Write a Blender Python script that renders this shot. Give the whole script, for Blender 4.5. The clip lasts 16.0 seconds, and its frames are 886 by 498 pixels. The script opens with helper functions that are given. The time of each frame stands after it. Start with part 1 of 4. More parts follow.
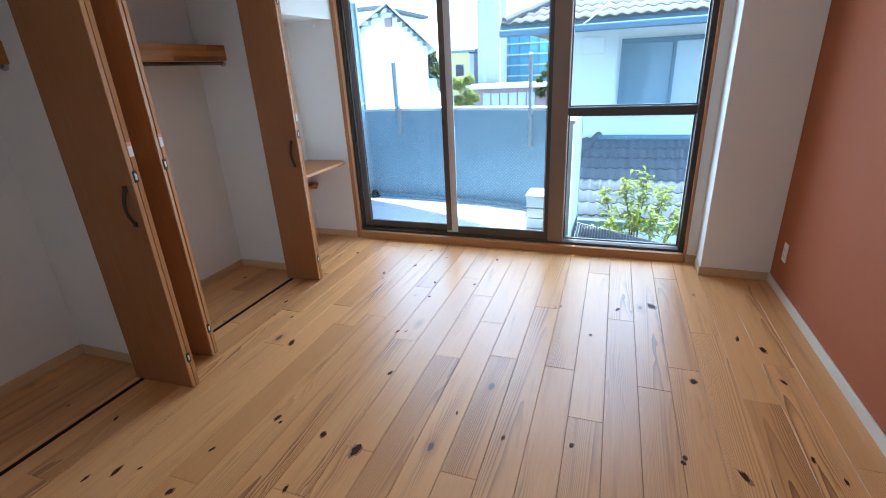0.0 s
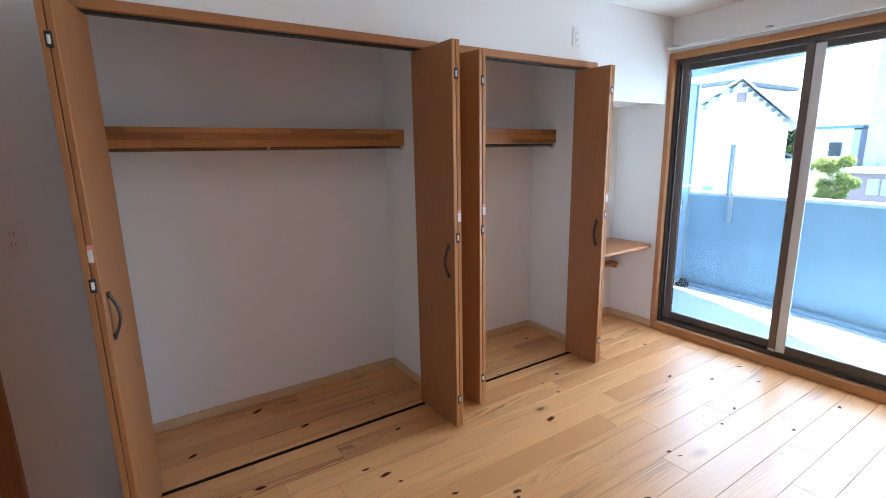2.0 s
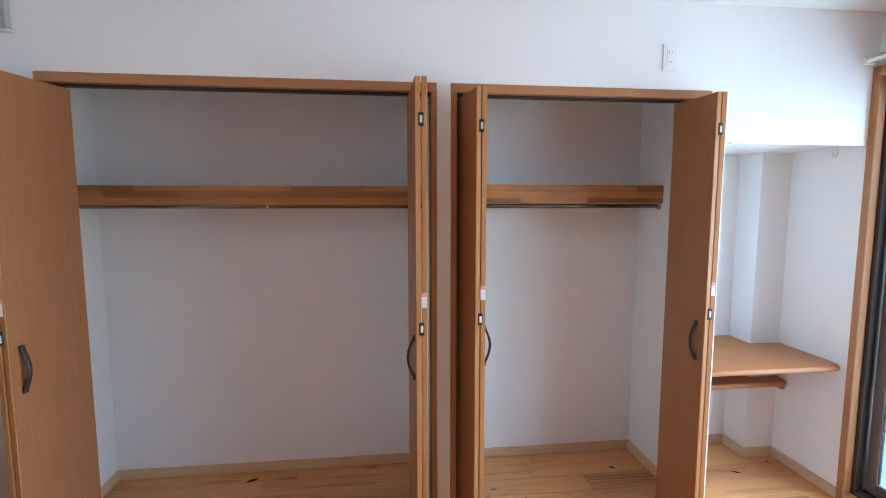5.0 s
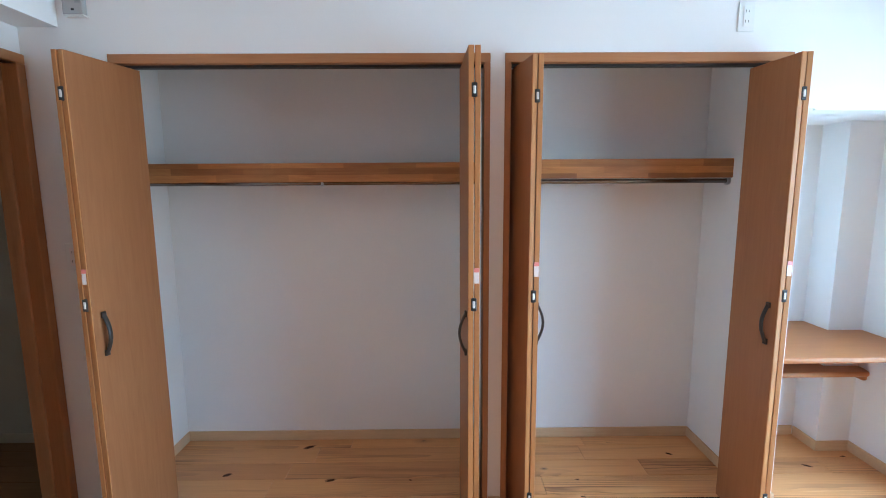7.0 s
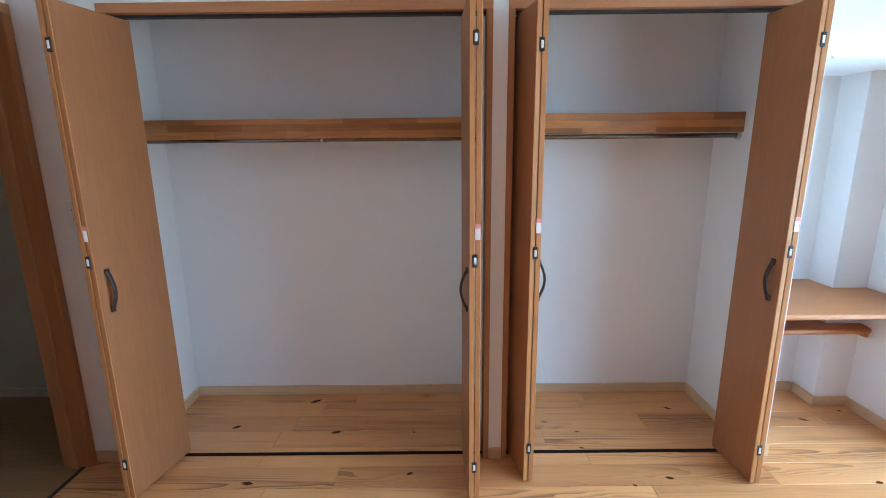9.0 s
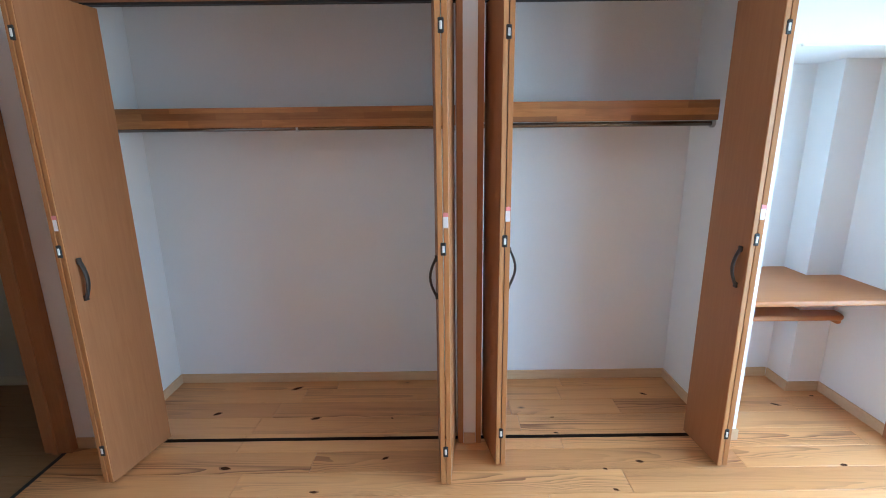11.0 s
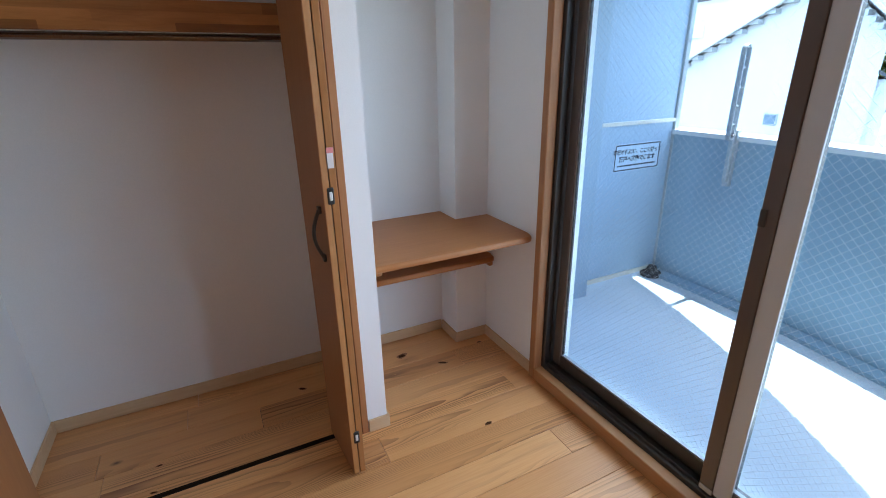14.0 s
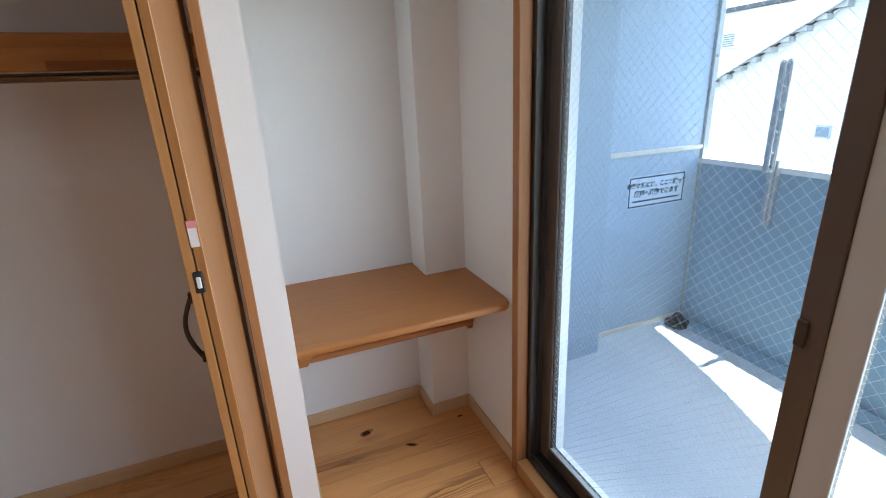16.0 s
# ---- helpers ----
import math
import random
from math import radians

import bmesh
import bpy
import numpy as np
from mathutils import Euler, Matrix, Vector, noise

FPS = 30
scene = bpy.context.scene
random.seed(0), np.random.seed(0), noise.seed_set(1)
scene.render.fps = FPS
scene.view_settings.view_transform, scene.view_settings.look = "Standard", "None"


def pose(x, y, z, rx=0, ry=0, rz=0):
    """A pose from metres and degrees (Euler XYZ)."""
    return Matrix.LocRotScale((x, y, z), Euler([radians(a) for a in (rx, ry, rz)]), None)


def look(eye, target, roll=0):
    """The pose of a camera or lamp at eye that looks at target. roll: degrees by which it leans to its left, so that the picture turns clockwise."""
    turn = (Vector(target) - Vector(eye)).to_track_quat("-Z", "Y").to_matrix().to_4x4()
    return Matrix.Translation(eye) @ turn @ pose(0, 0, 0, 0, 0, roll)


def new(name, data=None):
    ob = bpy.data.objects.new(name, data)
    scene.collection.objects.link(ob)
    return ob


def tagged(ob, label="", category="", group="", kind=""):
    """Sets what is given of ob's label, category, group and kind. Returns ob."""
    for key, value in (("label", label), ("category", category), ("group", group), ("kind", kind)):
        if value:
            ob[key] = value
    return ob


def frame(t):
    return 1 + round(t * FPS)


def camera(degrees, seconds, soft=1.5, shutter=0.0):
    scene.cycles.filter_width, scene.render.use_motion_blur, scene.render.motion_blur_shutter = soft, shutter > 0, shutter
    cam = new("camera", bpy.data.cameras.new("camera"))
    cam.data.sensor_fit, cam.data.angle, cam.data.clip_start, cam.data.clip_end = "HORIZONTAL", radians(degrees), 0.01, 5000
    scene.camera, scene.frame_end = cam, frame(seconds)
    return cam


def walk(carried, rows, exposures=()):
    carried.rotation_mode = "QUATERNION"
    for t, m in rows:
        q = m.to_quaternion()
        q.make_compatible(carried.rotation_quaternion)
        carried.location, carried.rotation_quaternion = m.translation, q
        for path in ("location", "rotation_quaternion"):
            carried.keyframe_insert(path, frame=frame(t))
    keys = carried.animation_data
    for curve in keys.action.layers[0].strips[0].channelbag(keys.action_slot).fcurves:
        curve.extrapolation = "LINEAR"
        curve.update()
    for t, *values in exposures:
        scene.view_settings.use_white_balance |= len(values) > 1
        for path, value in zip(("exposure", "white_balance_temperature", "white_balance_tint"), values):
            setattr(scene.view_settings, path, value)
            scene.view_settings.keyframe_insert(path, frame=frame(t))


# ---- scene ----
cam = camera(87.3, 16.0, soft=1.0)
PATH = [
    (0, (0.147, 0.083, 1.45), (-0.504, 1.83, 0.725), -3.0),
    (0.5, (0.155, 0.101, 1.48), (-0.832, 1.693, 0.777), -3.2),
    (1, (0.179, 0.094, 1.496), (-1.103, 1.486, 0.849), -2.5),
    (1.5, (0.2, 0.089, 1.517), (-1.282, 1.316, 0.973), -1.7),
    (2, (0.183, 0.148, 1.517), (-1.464, 1.207, 1.109), -1.1),
    (2.5, (0.066, 0.36, 1.538), (-1.686, 1.278, 1.24), -1.2),
    (3, (0.046, 0.664, 1.528), (-1.738, 1.517, 1.23), -0.3),
    (3.5, (0.077, 0.969, 1.538), (-1.746, 1.736, 1.239), 0.1),
    (4, (0.002, 1.108, 1.567), (-1.873, 1.752, 1.304), 0.5),
    (4.5, (0.002, 1.273, 1.56), (-1.941, 1.694, 1.347), -0.1),
    (5, (0.018, 1.362, 1.576), (-1.959, 1.589, 1.376), 0.0),
    (5.2, (0.018, 1.359, 1.564), (-1.965, 1.534, 1.371), 0.1),
    (7.3, (-0.016, 1.348, 1.535), (-1.994, 1.346, 1.241), -0.5),
    (7.5, (-0.027, 1.349, 1.513), (-2.001, 1.344, 1.191), -0.6),
    (8, (-0.032, 1.359, 1.508), (-1.987, 1.378, 1.09), -0.7),
    (10.3, (0.007, 1.37, 1.531), (-1.945, 1.348, 1.097), -0.4),
    (10.5, (0.003, 1.404, 1.522), (-1.947, 1.387, 1.077), -0.3),
    (11, (-0.001, 1.479, 1.517), (-1.942, 1.481, 1.038), -0.7),
    (11.5, (0.002, 1.549, 1.523), (-1.931, 1.671, 1.022), -1.8),
    (12, (-0.063, 1.655, 1.513), (-1.971, 1.992, 1.015), -1.6),
    (12.5, (-0.194, 1.774, 1.501), (-2.037, 2.355, 0.989), -0.8),
    (13, (-0.294, 1.975, 1.446), (-2.049, 2.741, 0.866), -0.0),
    (13.5, (-0.373, 2.252, 1.445), (-2.061, 3.095, 0.781), -0.5),
    (14, (-0.481, 2.456, 1.417), (-2.16, 3.286, 0.716), -1.2),
    (14.5, (-0.66, 2.653, 1.397), (-2.335, 3.425, 0.624), -1.6),
    (15, (-0.717, 2.753, 1.38), (-2.407, 3.472, 0.588), -2.7),
    (15.5, (-0.708, 2.823, 1.479), (-2.447, 3.494, 0.753), -3.5),
    (16, (-0.73, 2.913, 1.465), (-2.492, 3.613, 0.83), -2.7),
]
SKY_STRENGTH = 0.15
EXPOSURES = [(0.0, 3.45, 5650, 5), (1.0, 3.5, 5550, 4), (2.0, 3.95, 5700, 6), (2.5, 4.05, 5700, 6), (3.5, 4.0, 5600, 6), (5.0, 4.2, 5550, 5), (8.0, 4.35, 5150, 0), (11.0, 4.3, 5150, 0), (11.5, 4.1, 5250, 2), (12.5, 3.2, 5400, 5), (13.5, 3.0, 5850, 9), (14.5, 3.05, 6250, 12), (15.3, 3.2, 6800, 13), (16.0, 3.05, 6950, 13)]
walk(cam, [(t, look(eye, target, roll)) for t, eye, target, roll in PATH], EXPOSURES)


# ---- world and light ----
world = bpy.data.worlds.new("sky")
scene.world = world
world.use_nodes = True
wn = world.node_tree
bgn = wn.nodes["Background"]
sky = wn.nodes.new("ShaderNodeTexSky")
sky.sky_type = "NISHITA"
sky.sun_disc = False
SUN_WAY = Vector((-0.03, 0.40, 2.2)).normalized()
sky.sun_elevation = math.asin(SUN_WAY.z)
sky.sun_rotation = math.atan2(SUN_WAY.x, SUN_WAY.y)
sky.air_density, sky.dust_density, sky.ozone_density = 1.0, 1.6, 1.0
wn.links.new(sky.outputs[0], bgn.inputs[0])
bgn.inputs[1].default_value = SKY_STRENGTH
sun_data = bpy.data.lights.new("sun", "SUN")
sun_data.energy, sun_data.angle, sun_data.color = 2.0, radians(0.5), (1.0, 0.96, 0.9)
sun = new("sun", sun_data)
sun.matrix_world = look(SUN_WAY * 30, (0, 0, 0))
# area lamp added in the tall window's opening to boost the sky's light
opening = bpy.data.lights.new("window_fill_lamp", "AREA")
opening.shape, opening.size, opening.size_y = "RECTANGLE", 2.64, 2.06
opening.energy, opening.color, opening.spread = 5.1, (0.88, 0.95, 0.98), radians(150)
fill_lamp = new("window_fill_lamp", opening)
fill_lamp.matrix_world = look((-0.64, 4.04, 1.12), (-0.64, 0.0, 0.45))


# ---- materials ----
def material(name, colour, rough=0.6, metal=0.0, spec=0.5):
    m = bpy.data.materials.new(name)
    m.use_nodes = True
    b = m.node_tree.nodes["Principled BSDF"]
    b.inputs["Base Color"].default_value = (*colour, 1)
    b.inputs["Roughness"].default_value = rough
    b.inputs["Metallic"].default_value = metal
    b.inputs["Specular IOR Level"].default_value = spec
    return m, m.node_tree, b


def node(t, kind, **values):
    n = t.nodes.new("ShaderNode" + kind)
    for k, v in values.items():
        n.inputs[k.replace("_", " ")].default_value = v
    return n


def place(t, scale=(1, 1, 1), jitter=0.0):
    """World position, scaled, shifted per object."""
    g = t.nodes.new("ShaderNodeNewGeometry")
    mp = t.nodes.new("ShaderNodeVectorMath")
    mp.operation = "MULTIPLY"
    mp.inputs[1].default_value = scale
    src = g.outputs["Position"]
    if jitter:
        oi = t.nodes.new("ShaderNodeObjectInfo")
        mul = t.nodes.new("ShaderNodeMath")
        mul.operation = "MULTIPLY"
        mul.inputs[1].default_value = jitter
        add = t.nodes.new("ShaderNodeVectorMath")
        add.operation = "ADD"
        t.links.new(oi.outputs["Random"], mul.inputs[0])
        t.links.new(src, add.inputs[0])
        t.links.new(mul.outputs[0], add.inputs[1])
        src = add.outputs[0]
    t.links.new(src, mp.inputs[0])
    return mp.outputs[0]


def noise_tex(t, vec, scale, detail=4.0, rough=0.55, distort=0.0):
    n = node(t, "TexNoise", Scale=scale, Detail=detail, Roughness=rough, Distortion=distort)
    t.links.new(vec, n.inputs["Vector"])
    return n.outputs["Fac"]


def ramp(t, fac, stops):
    r = t.nodes.new("ShaderNodeValToRGB")
    e = r.color_ramp.elements
    while len(e) < len(stops):
        e.new(0.5)
    for el, (p, c) in zip(e, stops):
        el.position, el.color = p, (*c, 1) if len(c) == 3 else c
    t.links.new(fac, r.inputs[0])
    return r.outputs[0]


def mix(t, fac, a, b, how="MIX"):
    m = t.nodes.new("ShaderNodeMix")
    m.data_type, m.blend_type = "RGBA", how
    for sock, v in ((m.inputs[0], fac), (m.inputs[6], a), (m.inputs[7], b)):
        if isinstance(v, (int, float)):
            sock.default_value = v
        elif isinstance(v, tuple):
            sock.default_value = (*v, 1)
        else:
            t.links.new(v, sock)
    return m.outputs[2]


def bump(t, b, height, strength, distance=0.002):
    n = node(t, "Bump", Strength=strength, Distance=distance)
    t.links.new(height, n.inputs["Height"])
    t.links.new(n.outputs[0], b.inputs["Normal"])


def plain(name, colour, rough=0.6, metal=0.0, vary=0.12, scale=6.0, relief=0.15, fine=60.0):
    """A surface with soft large stains and a fine grain."""
    m, t, b = material(name, colour, rough, metal)
    v = place(t)
    big = noise_tex(t, v, scale, 3)
    small = noise_tex(t, v, fine, 3)
    lo = tuple(c * (1 - vary) for c in colour)
    hi = tuple(min(1, c * (1 + vary * 0.6)) for c in colour)
    c = mix(t, big, lo, hi)
    t.links.new(c, b.inputs["Base Color"])
    if relief:
        bump(t, b, small, relief)
    return m


def wood(name, dark, light, along, stretch=18.0, rough=0.45, jitter=7.0, spec=0.4):
    """Straight-grained varnished wood; along: axis of the grain."""
    m, t, b = material(name, light, rough, 0.0, spec)
    sc = [stretch] * 3
    sc["xyz".index(along)] = 0.9
    v = place(t, tuple(sc), jitter)
    fine = noise_tex(t, v, 5.0, 5, 0.65, 0.6)
    broad = noise_tex(t, v, 0.8, 3, 0.5, 0.5)
    c = ramp(t, fine, [(0.25, dark), (0.72, light)])
    mid = tuple((a + q) / 2 for a, q in zip(dark, light))
    c = mix(t, ramp(t, broad, [(0.35, (0, 0, 0)), (0.7, (0.55, 0.55, 0.55))]), c, mid)
    t.links.new(c, b.inputs["Base Color"])
    bump(t, b, fine, 0.05, 0.001)
    return m


def math_node(t, op, a, b=None, c=None):
    n = t.nodes.new("ShaderNodeMath")
    n.operation = op
    for sock, v in zip(n.inputs, (a, b, c)):
        if v is None:
            continue
        if isinstance(v, (int, float)):
            sock.default_value = v
        else:
            t.links.new(v, sock)
    return n.outputs[0]


def pine():
    """Oiled knotty pine boards: each board has its own heart line, with arched grain round it."""
    m, t, b = material("pine_boards", (0.62, 0.40, 0.19), 0.34, 0.0, 0.5)
    tc = t.nodes.new("ShaderNodeTexCoord")
    xyz = t.nodes.new("ShaderNodeSeparateXYZ")
    t.links.new(tc.outputs["Object"], xyz.inputs[0])
    oi = t.nodes.new("ShaderNodeObjectInfo")
    rnd = oi.outputs["Random"]
    r2 = math_node(t, "FRACT", math_node(t, "MULTIPLY", rnd, 37.7))
    r3 = math_node(t, "FRACT", math_node(t, "MULTIPLY", rnd, 91.3))
    v = place(t, (7.0, 1.1, 7.0), 23.0)
    wob = noise_tex(t, v, 1.0, 3, 0.5, 0.3)
    centre = math_node(t, "MULTIPLY_ADD", r2, 0.16, -0.08)
    drift = math_node(t, "MULTIPLY_ADD", wob, 0.09, -0.045)
    dx = math_node(t, "ADD", math_node(t, "SUBTRACT", xyz.outputs[0], centre), drift)
    arch = math_node(t, "MULTIPLY", math_node(t, "MULTIPLY", dx, dx), 900.0)
    run = math_node(t, "MULTIPLY", xyz.outputs[1], math_node(t, "MULTIPLY_ADD", r3, 2.2, 0.6))
    ring = math_node(t, "ADD", math_node(t, "ADD", arch, run), math_node(t, "MULTIPLY", wob, 4.5))
    saw = math_node(t, "FRACT", ring)
    late = ramp(t, saw, [(0.0, (0, 0, 0)), (0.45, (0.12, 0.12, 0.12)), (0.86, (0.85, 0.85, 0.85)), (0.97, (1, 1, 1)), (1.0, (0, 0, 0))])
    where = noise_tex(t, place(t, (5.0, 0.55, 5.0), 41.0), 1.0, 2, 0.5)
    show = ramp(t, where, [(0.49, (0.03, 0.03, 0.03)), (0.57, (0.36, 0.36, 0.36)), (0.66, (1.0, 1.0, 1.0))])
    heart = ramp(t, r2, [(0.0, (0, 0, 0)), (0.90, (0, 0, 0)), (0.93, (0.45, 0.45, 0.45)), (1.0, (0.6, 0.6, 0.6))])
    amount = math_node(t, "MULTIPLY", late, math_node(t, "MAXIMUM", show, heart))
    fibre = noise_tex(t, place(t, (70.0, 2.0, 70.0), 11.0), 3.0, 4)
    base = mix(t, ramp(t, fibre, [(0.3, (0, 0, 0)), (0.75, (1, 1, 1))]), (0.70, 0.335, 0.12), (0.77, 0.405, 0.162))
    c = mix(t, amount, base, (0.23, 0.085, 0.026))
    # brown heartwood streaks along some boards
    streak = noise_tex(t, place(t, (16.0, 0.8, 16.0), 29.0), 1.0, 4, 0.6, 0.4)
    c = mix(t, ramp(t, streak, [(0.58, (0, 0, 0)), (0.66, (0.26, 0.26, 0.26)), (0.76, (0.7, 0.7, 0.7))]), c, (0.34, 0.145, 0.045))
    tone = ramp(t, rnd, [(0.0, (0.84, 0.78, 0.72)), (0.25, (0.96, 0.93, 0.90)), (0.7, (1.0, 1.0, 1.0)), (1.0, (1.07, 1.06, 1.04))])
    c = mix(t, 1.0, c, tone, "MULTIPLY")
    stain = noise_tex(t, place(t, (2.0, 1.4, 1.0)), 1.0, 3)
    c = mix(t, ramp(t, stain, [(0.35, (0.16, 0.16, 0.16)), (0.6, (0, 0, 0))]), c, (0.5, 0.25, 0.085))
    # small pin knots
    vor = node(t, "TexVoronoi", Scale=1.0, Randomness=1.0)
    t.links.new(place(t, (4.6, 2.6, 1.0), 17.0), vor.inputs["Vector"])
    k = ramp(t, vor.outputs["Distance"], [(0.018, (1, 1, 1)), (0.032, (0.6, 0.6, 0.6)), (0.07, (0, 0, 0))])
    c = mix(t, k, c, (0.16, 0.075, 0.028))
    # larger knots with a pale ring, one or two to a board
    warp = noise_tex(t, place(t, (14.0, 14.0, 14.0), 5.0), 1.0, 2)
    vor2 = node(t, "TexVoronoi", Scale=1.0, Randomness=0.95)
    t.links.new(place(t, (3.4, 1.5, 1.0), 53.0), vor2.inputs["Vector"])
    far = math_node(t, "ADD", vor2.outputs["Distance"], math_node(t, "MULTIPLY_ADD", warp, 0.05, -0.025))
    halo = ramp(t, far, [(0.05, (0.6, 0.6, 0.6)), (0.13, (0, 0, 0))])
    c = mix(t, halo, c, (0.46, 0.205, 0.068))
    core = ramp(t, far, [(0.022, (1, 1, 1)), (0.040, (0.75, 0.75, 0.75)), (0.05, (0, 0, 0))])
    c = mix(t, core, c, (0.10, 0.042, 0.016))
    t.links.new(c, b.inputs["Base Color"])
    t.links.new(ramp(t, fibre, [(0.2, (0.27, 0.27, 0.27)), (0.8, (0.42, 0.42, 0.42))]), b.inputs["Roughness"])
    bump(t, b, fibre, 0.06, 0.001)
    return m


def staves(name, dark, light, length=0.37, height=0.034):
    """Glued-up staves along y: each has its own tone and grain."""
    m, t, b = material(name, light, 0.45, 0.0, 0.4)
    g = t.nodes.new("ShaderNodeNewGeometry")
    xyz = t.nodes.new("ShaderNodeSeparateXYZ")
    t.links.new(g.outputs["Position"], xyz.inputs[0])
    row = math_node(t, "FLOOR", math_node(t, "DIVIDE", xyz.outputs[2], height))
    shift = math_node(t, "FRACT", math_node(t, "MULTIPLY", row, 0.618))
    col = math_node(t, "FLOOR", math_node(t, "ADD", math_node(t, "DIVIDE", xyz.outputs[1], length), shift))
    cell = t.nodes.new("ShaderNodeCombineXYZ")
    t.links.new(row, cell.inputs[0])
    t.links.new(col, cell.inputs[1])
    wn_ = t.nodes.new("ShaderNodeTexWhiteNoise")
    wn_.noise_dimensions = "2D"
    t.links.new(cell.outputs[0], wn_.inputs["Vector"])
    fine = noise_tex(t, place(t, (9.0, 0.9, 9.0), 7.0), 5.0, 5, 0.65, 0.6)
    c = ramp(t, fine, [(0.25, dark), (0.72, light)])
    tone = ramp(t, wn_.outputs["Value"], [(0.0, (0.62, 0.58, 0.55)), (0.5, (0.95, 0.93, 0.92)), (1.0, (1.18, 1.15, 1.1))])
    t.links.new(mix(t, 1.0, c, tone, "MULTIPLY"), b.inputs["Base Color"])
    bump(t, b, fine, 0.05, 0.001)
    return m


def wallpaper(name, colour, rough=0.85, grain=220.0, strength=0.25):
    m, t, b = material(name, colour, rough, 0, 0.3)
    v = place(t)
    big = noise_tex(t, v, 1.3, 2)
    weave = noise_tex(t, v, grain, 2, 0.7)
    c = mix(t, big, tuple(x * 0.95 for x in colour), tuple(min(1, x * 1.03) for x in colour))
    c = mix(t, ramp(t, weave, [(0.35, (0.25, 0.25, 0.25)), (0.65, (0, 0, 0))]), c, tuple(x * 0.86 for x in colour))
    t.links.new(c, b.inputs["Base Color"])
    bump(t, b, weave, strength, 0.0015)
    return m


def glass(name, tint=(1, 1, 1), gloss=0.02):
    m = bpy.data.materials.new(name)
    m.use_nodes = True
    t = m.node_tree
    t.nodes.remove(t.nodes["Principled BSDF"])
    clear = node(t, "BsdfTransparent", Color=(*tint, 1))
    shine = node(t, "BsdfGlossy", Roughness=gloss)
    f = t.nodes.new("ShaderNodeLayerWeight")
    f.inputs["Blend"].default_value = 0.5
    pw = t.nodes.new("ShaderNodeMath")
    pw.operation = "POWER"
    pw.inputs[1].default_value = 4.5
    t.links.new(f.outputs["Facing"], pw.inputs[0])
    sc = t.nodes.new("ShaderNodeMath")
    sc.operation = "MULTIPLY_ADD"
    sc.inputs[1].default_value, sc.inputs[2].default_value = 0.6, 0.02
    t.links.new(pw.outputs[0], sc.inputs[0])
    mx = t.nodes.new("ShaderNodeMixShader")
    t.links.new(sc.outputs[0], mx.inputs[0])
    t.links.new(clear.outputs[0], mx.inputs[1])
    t.links.new(shine.outputs[0], mx.inputs[2])
    t.links.new(mx.outputs[0], t.nodes["Material Output"].inputs[0])
    return m


PINE = pine()
KNOT = plain("knot_wood", (0.060, 0.022, 0.008), 0.6, 0, 0.5, 90, 0.1)
KNOT_RIM = plain("knot_rim", (0.33, 0.135, 0.042), 0.45, 0, 0.3, 60, 0.05)
DARK_GAP = plain("dark_gap", (0.05, 0.03, 0.018), 0.9, 0, 0.1, 5, 0)
WALL = wallpaper("white_wallpaper", (0.88, 0.873, 0.86))
CEIL = wallpaper("ceiling_paper", (0.86, 0.85, 0.83))
TERRA = wallpaper("terracotta_wallpaper", (0.385, 0.112, 0.044), 0.8, 160, 0.3)
DOOR_WOOD = wood("door_veneer", (0.29, 0.118, 0.042), (0.37, 0.162, 0.062), "z", 14)
EDGE_WOOD = wood("door_edge", (0.41, 0.175, 0.055), (0.51, 0.24, 0.085), "z", 20)
TRIM_Z = wood("trim_upright", (0.35, 0.148, 0.056), (0.45, 0.208, 0.082), "z", 20)
TRIM_Y = wood("trim_lengthwise", (0.35, 0.148, 0.056), (0.45, 0.208, 0.082), "y", 20)
TRIM_X = wood("trim_crosswise", (0.40, 0.19, 0.075), (0.50, 0.255, 0.105), "x", 20)
BASE_WOOD = wood("skirting_wood", (0.60, 0.40, 0.225), (0.70, 0.50, 0.30), "y", 14)
BASE_PALE = plain("pale_skirting", (0.70, 0.62, 0.50), 0.5, 0, 0.06, 4, 0.05)
RAIL_WOOD = staves("rail_laminate", (0.33, 0.13, 0.036), (0.50, 0.225, 0.07))
DESK_WOOD = wood("desk_board", (0.40, 0.15, 0.046), (0.48, 0.20, 0.066), "y", 16, 0.38)
BRONZE = plain("bronze_aluminium", (0.085, 0.078, 0.074), 0.38, 0.6, 0.1, 8, 0.02, 200)
STILE = plain("pale_bronze_stile", (0.15, 0.125, 0.115), 0.36, 0.5, 0.08, 8, 0.02, 200)
POST_BRONZE = plain("brown_aluminium", (0.24, 0.175, 0.135), 0.42, 0.4, 0.1, 8, 0.02, 200)
RUBBER = plain("black_gasket", (0.02, 0.02, 0.022), 0.7, 0, 0.1, 8, 0)
SILVER = plain("silver_aluminium", (0.50, 0.51, 0.52), 0.4, 0.55, 0.06, 8, 0.02, 200)
STEEL = plain("chromed_rod", (0.22, 0.19, 0.175), 0.22, 1.0, 0.05, 8, 0)
HANDLE = plain("antique_handle", (0.06, 0.05, 0.045), 0.42, 0.5, 0.2, 30, 0.05)
BLACK = plain("black_plastic", (0.02, 0.02, 0.02), 0.5, 0, 0.1, 9, 0)
WHITE = plain("white_plastic", (0.82, 0.82, 0.80), 0.4, 0, 0.03, 9, 0.02)
PINK = plain("pink_sticker", (0.80, 0.28, 0.27), 0.5, 0, 0.05, 9, 0)
STICKER = plain("sticker_white", (0.86, 0.78, 0.76), 0.5, 0, 0.05, 9, 0)
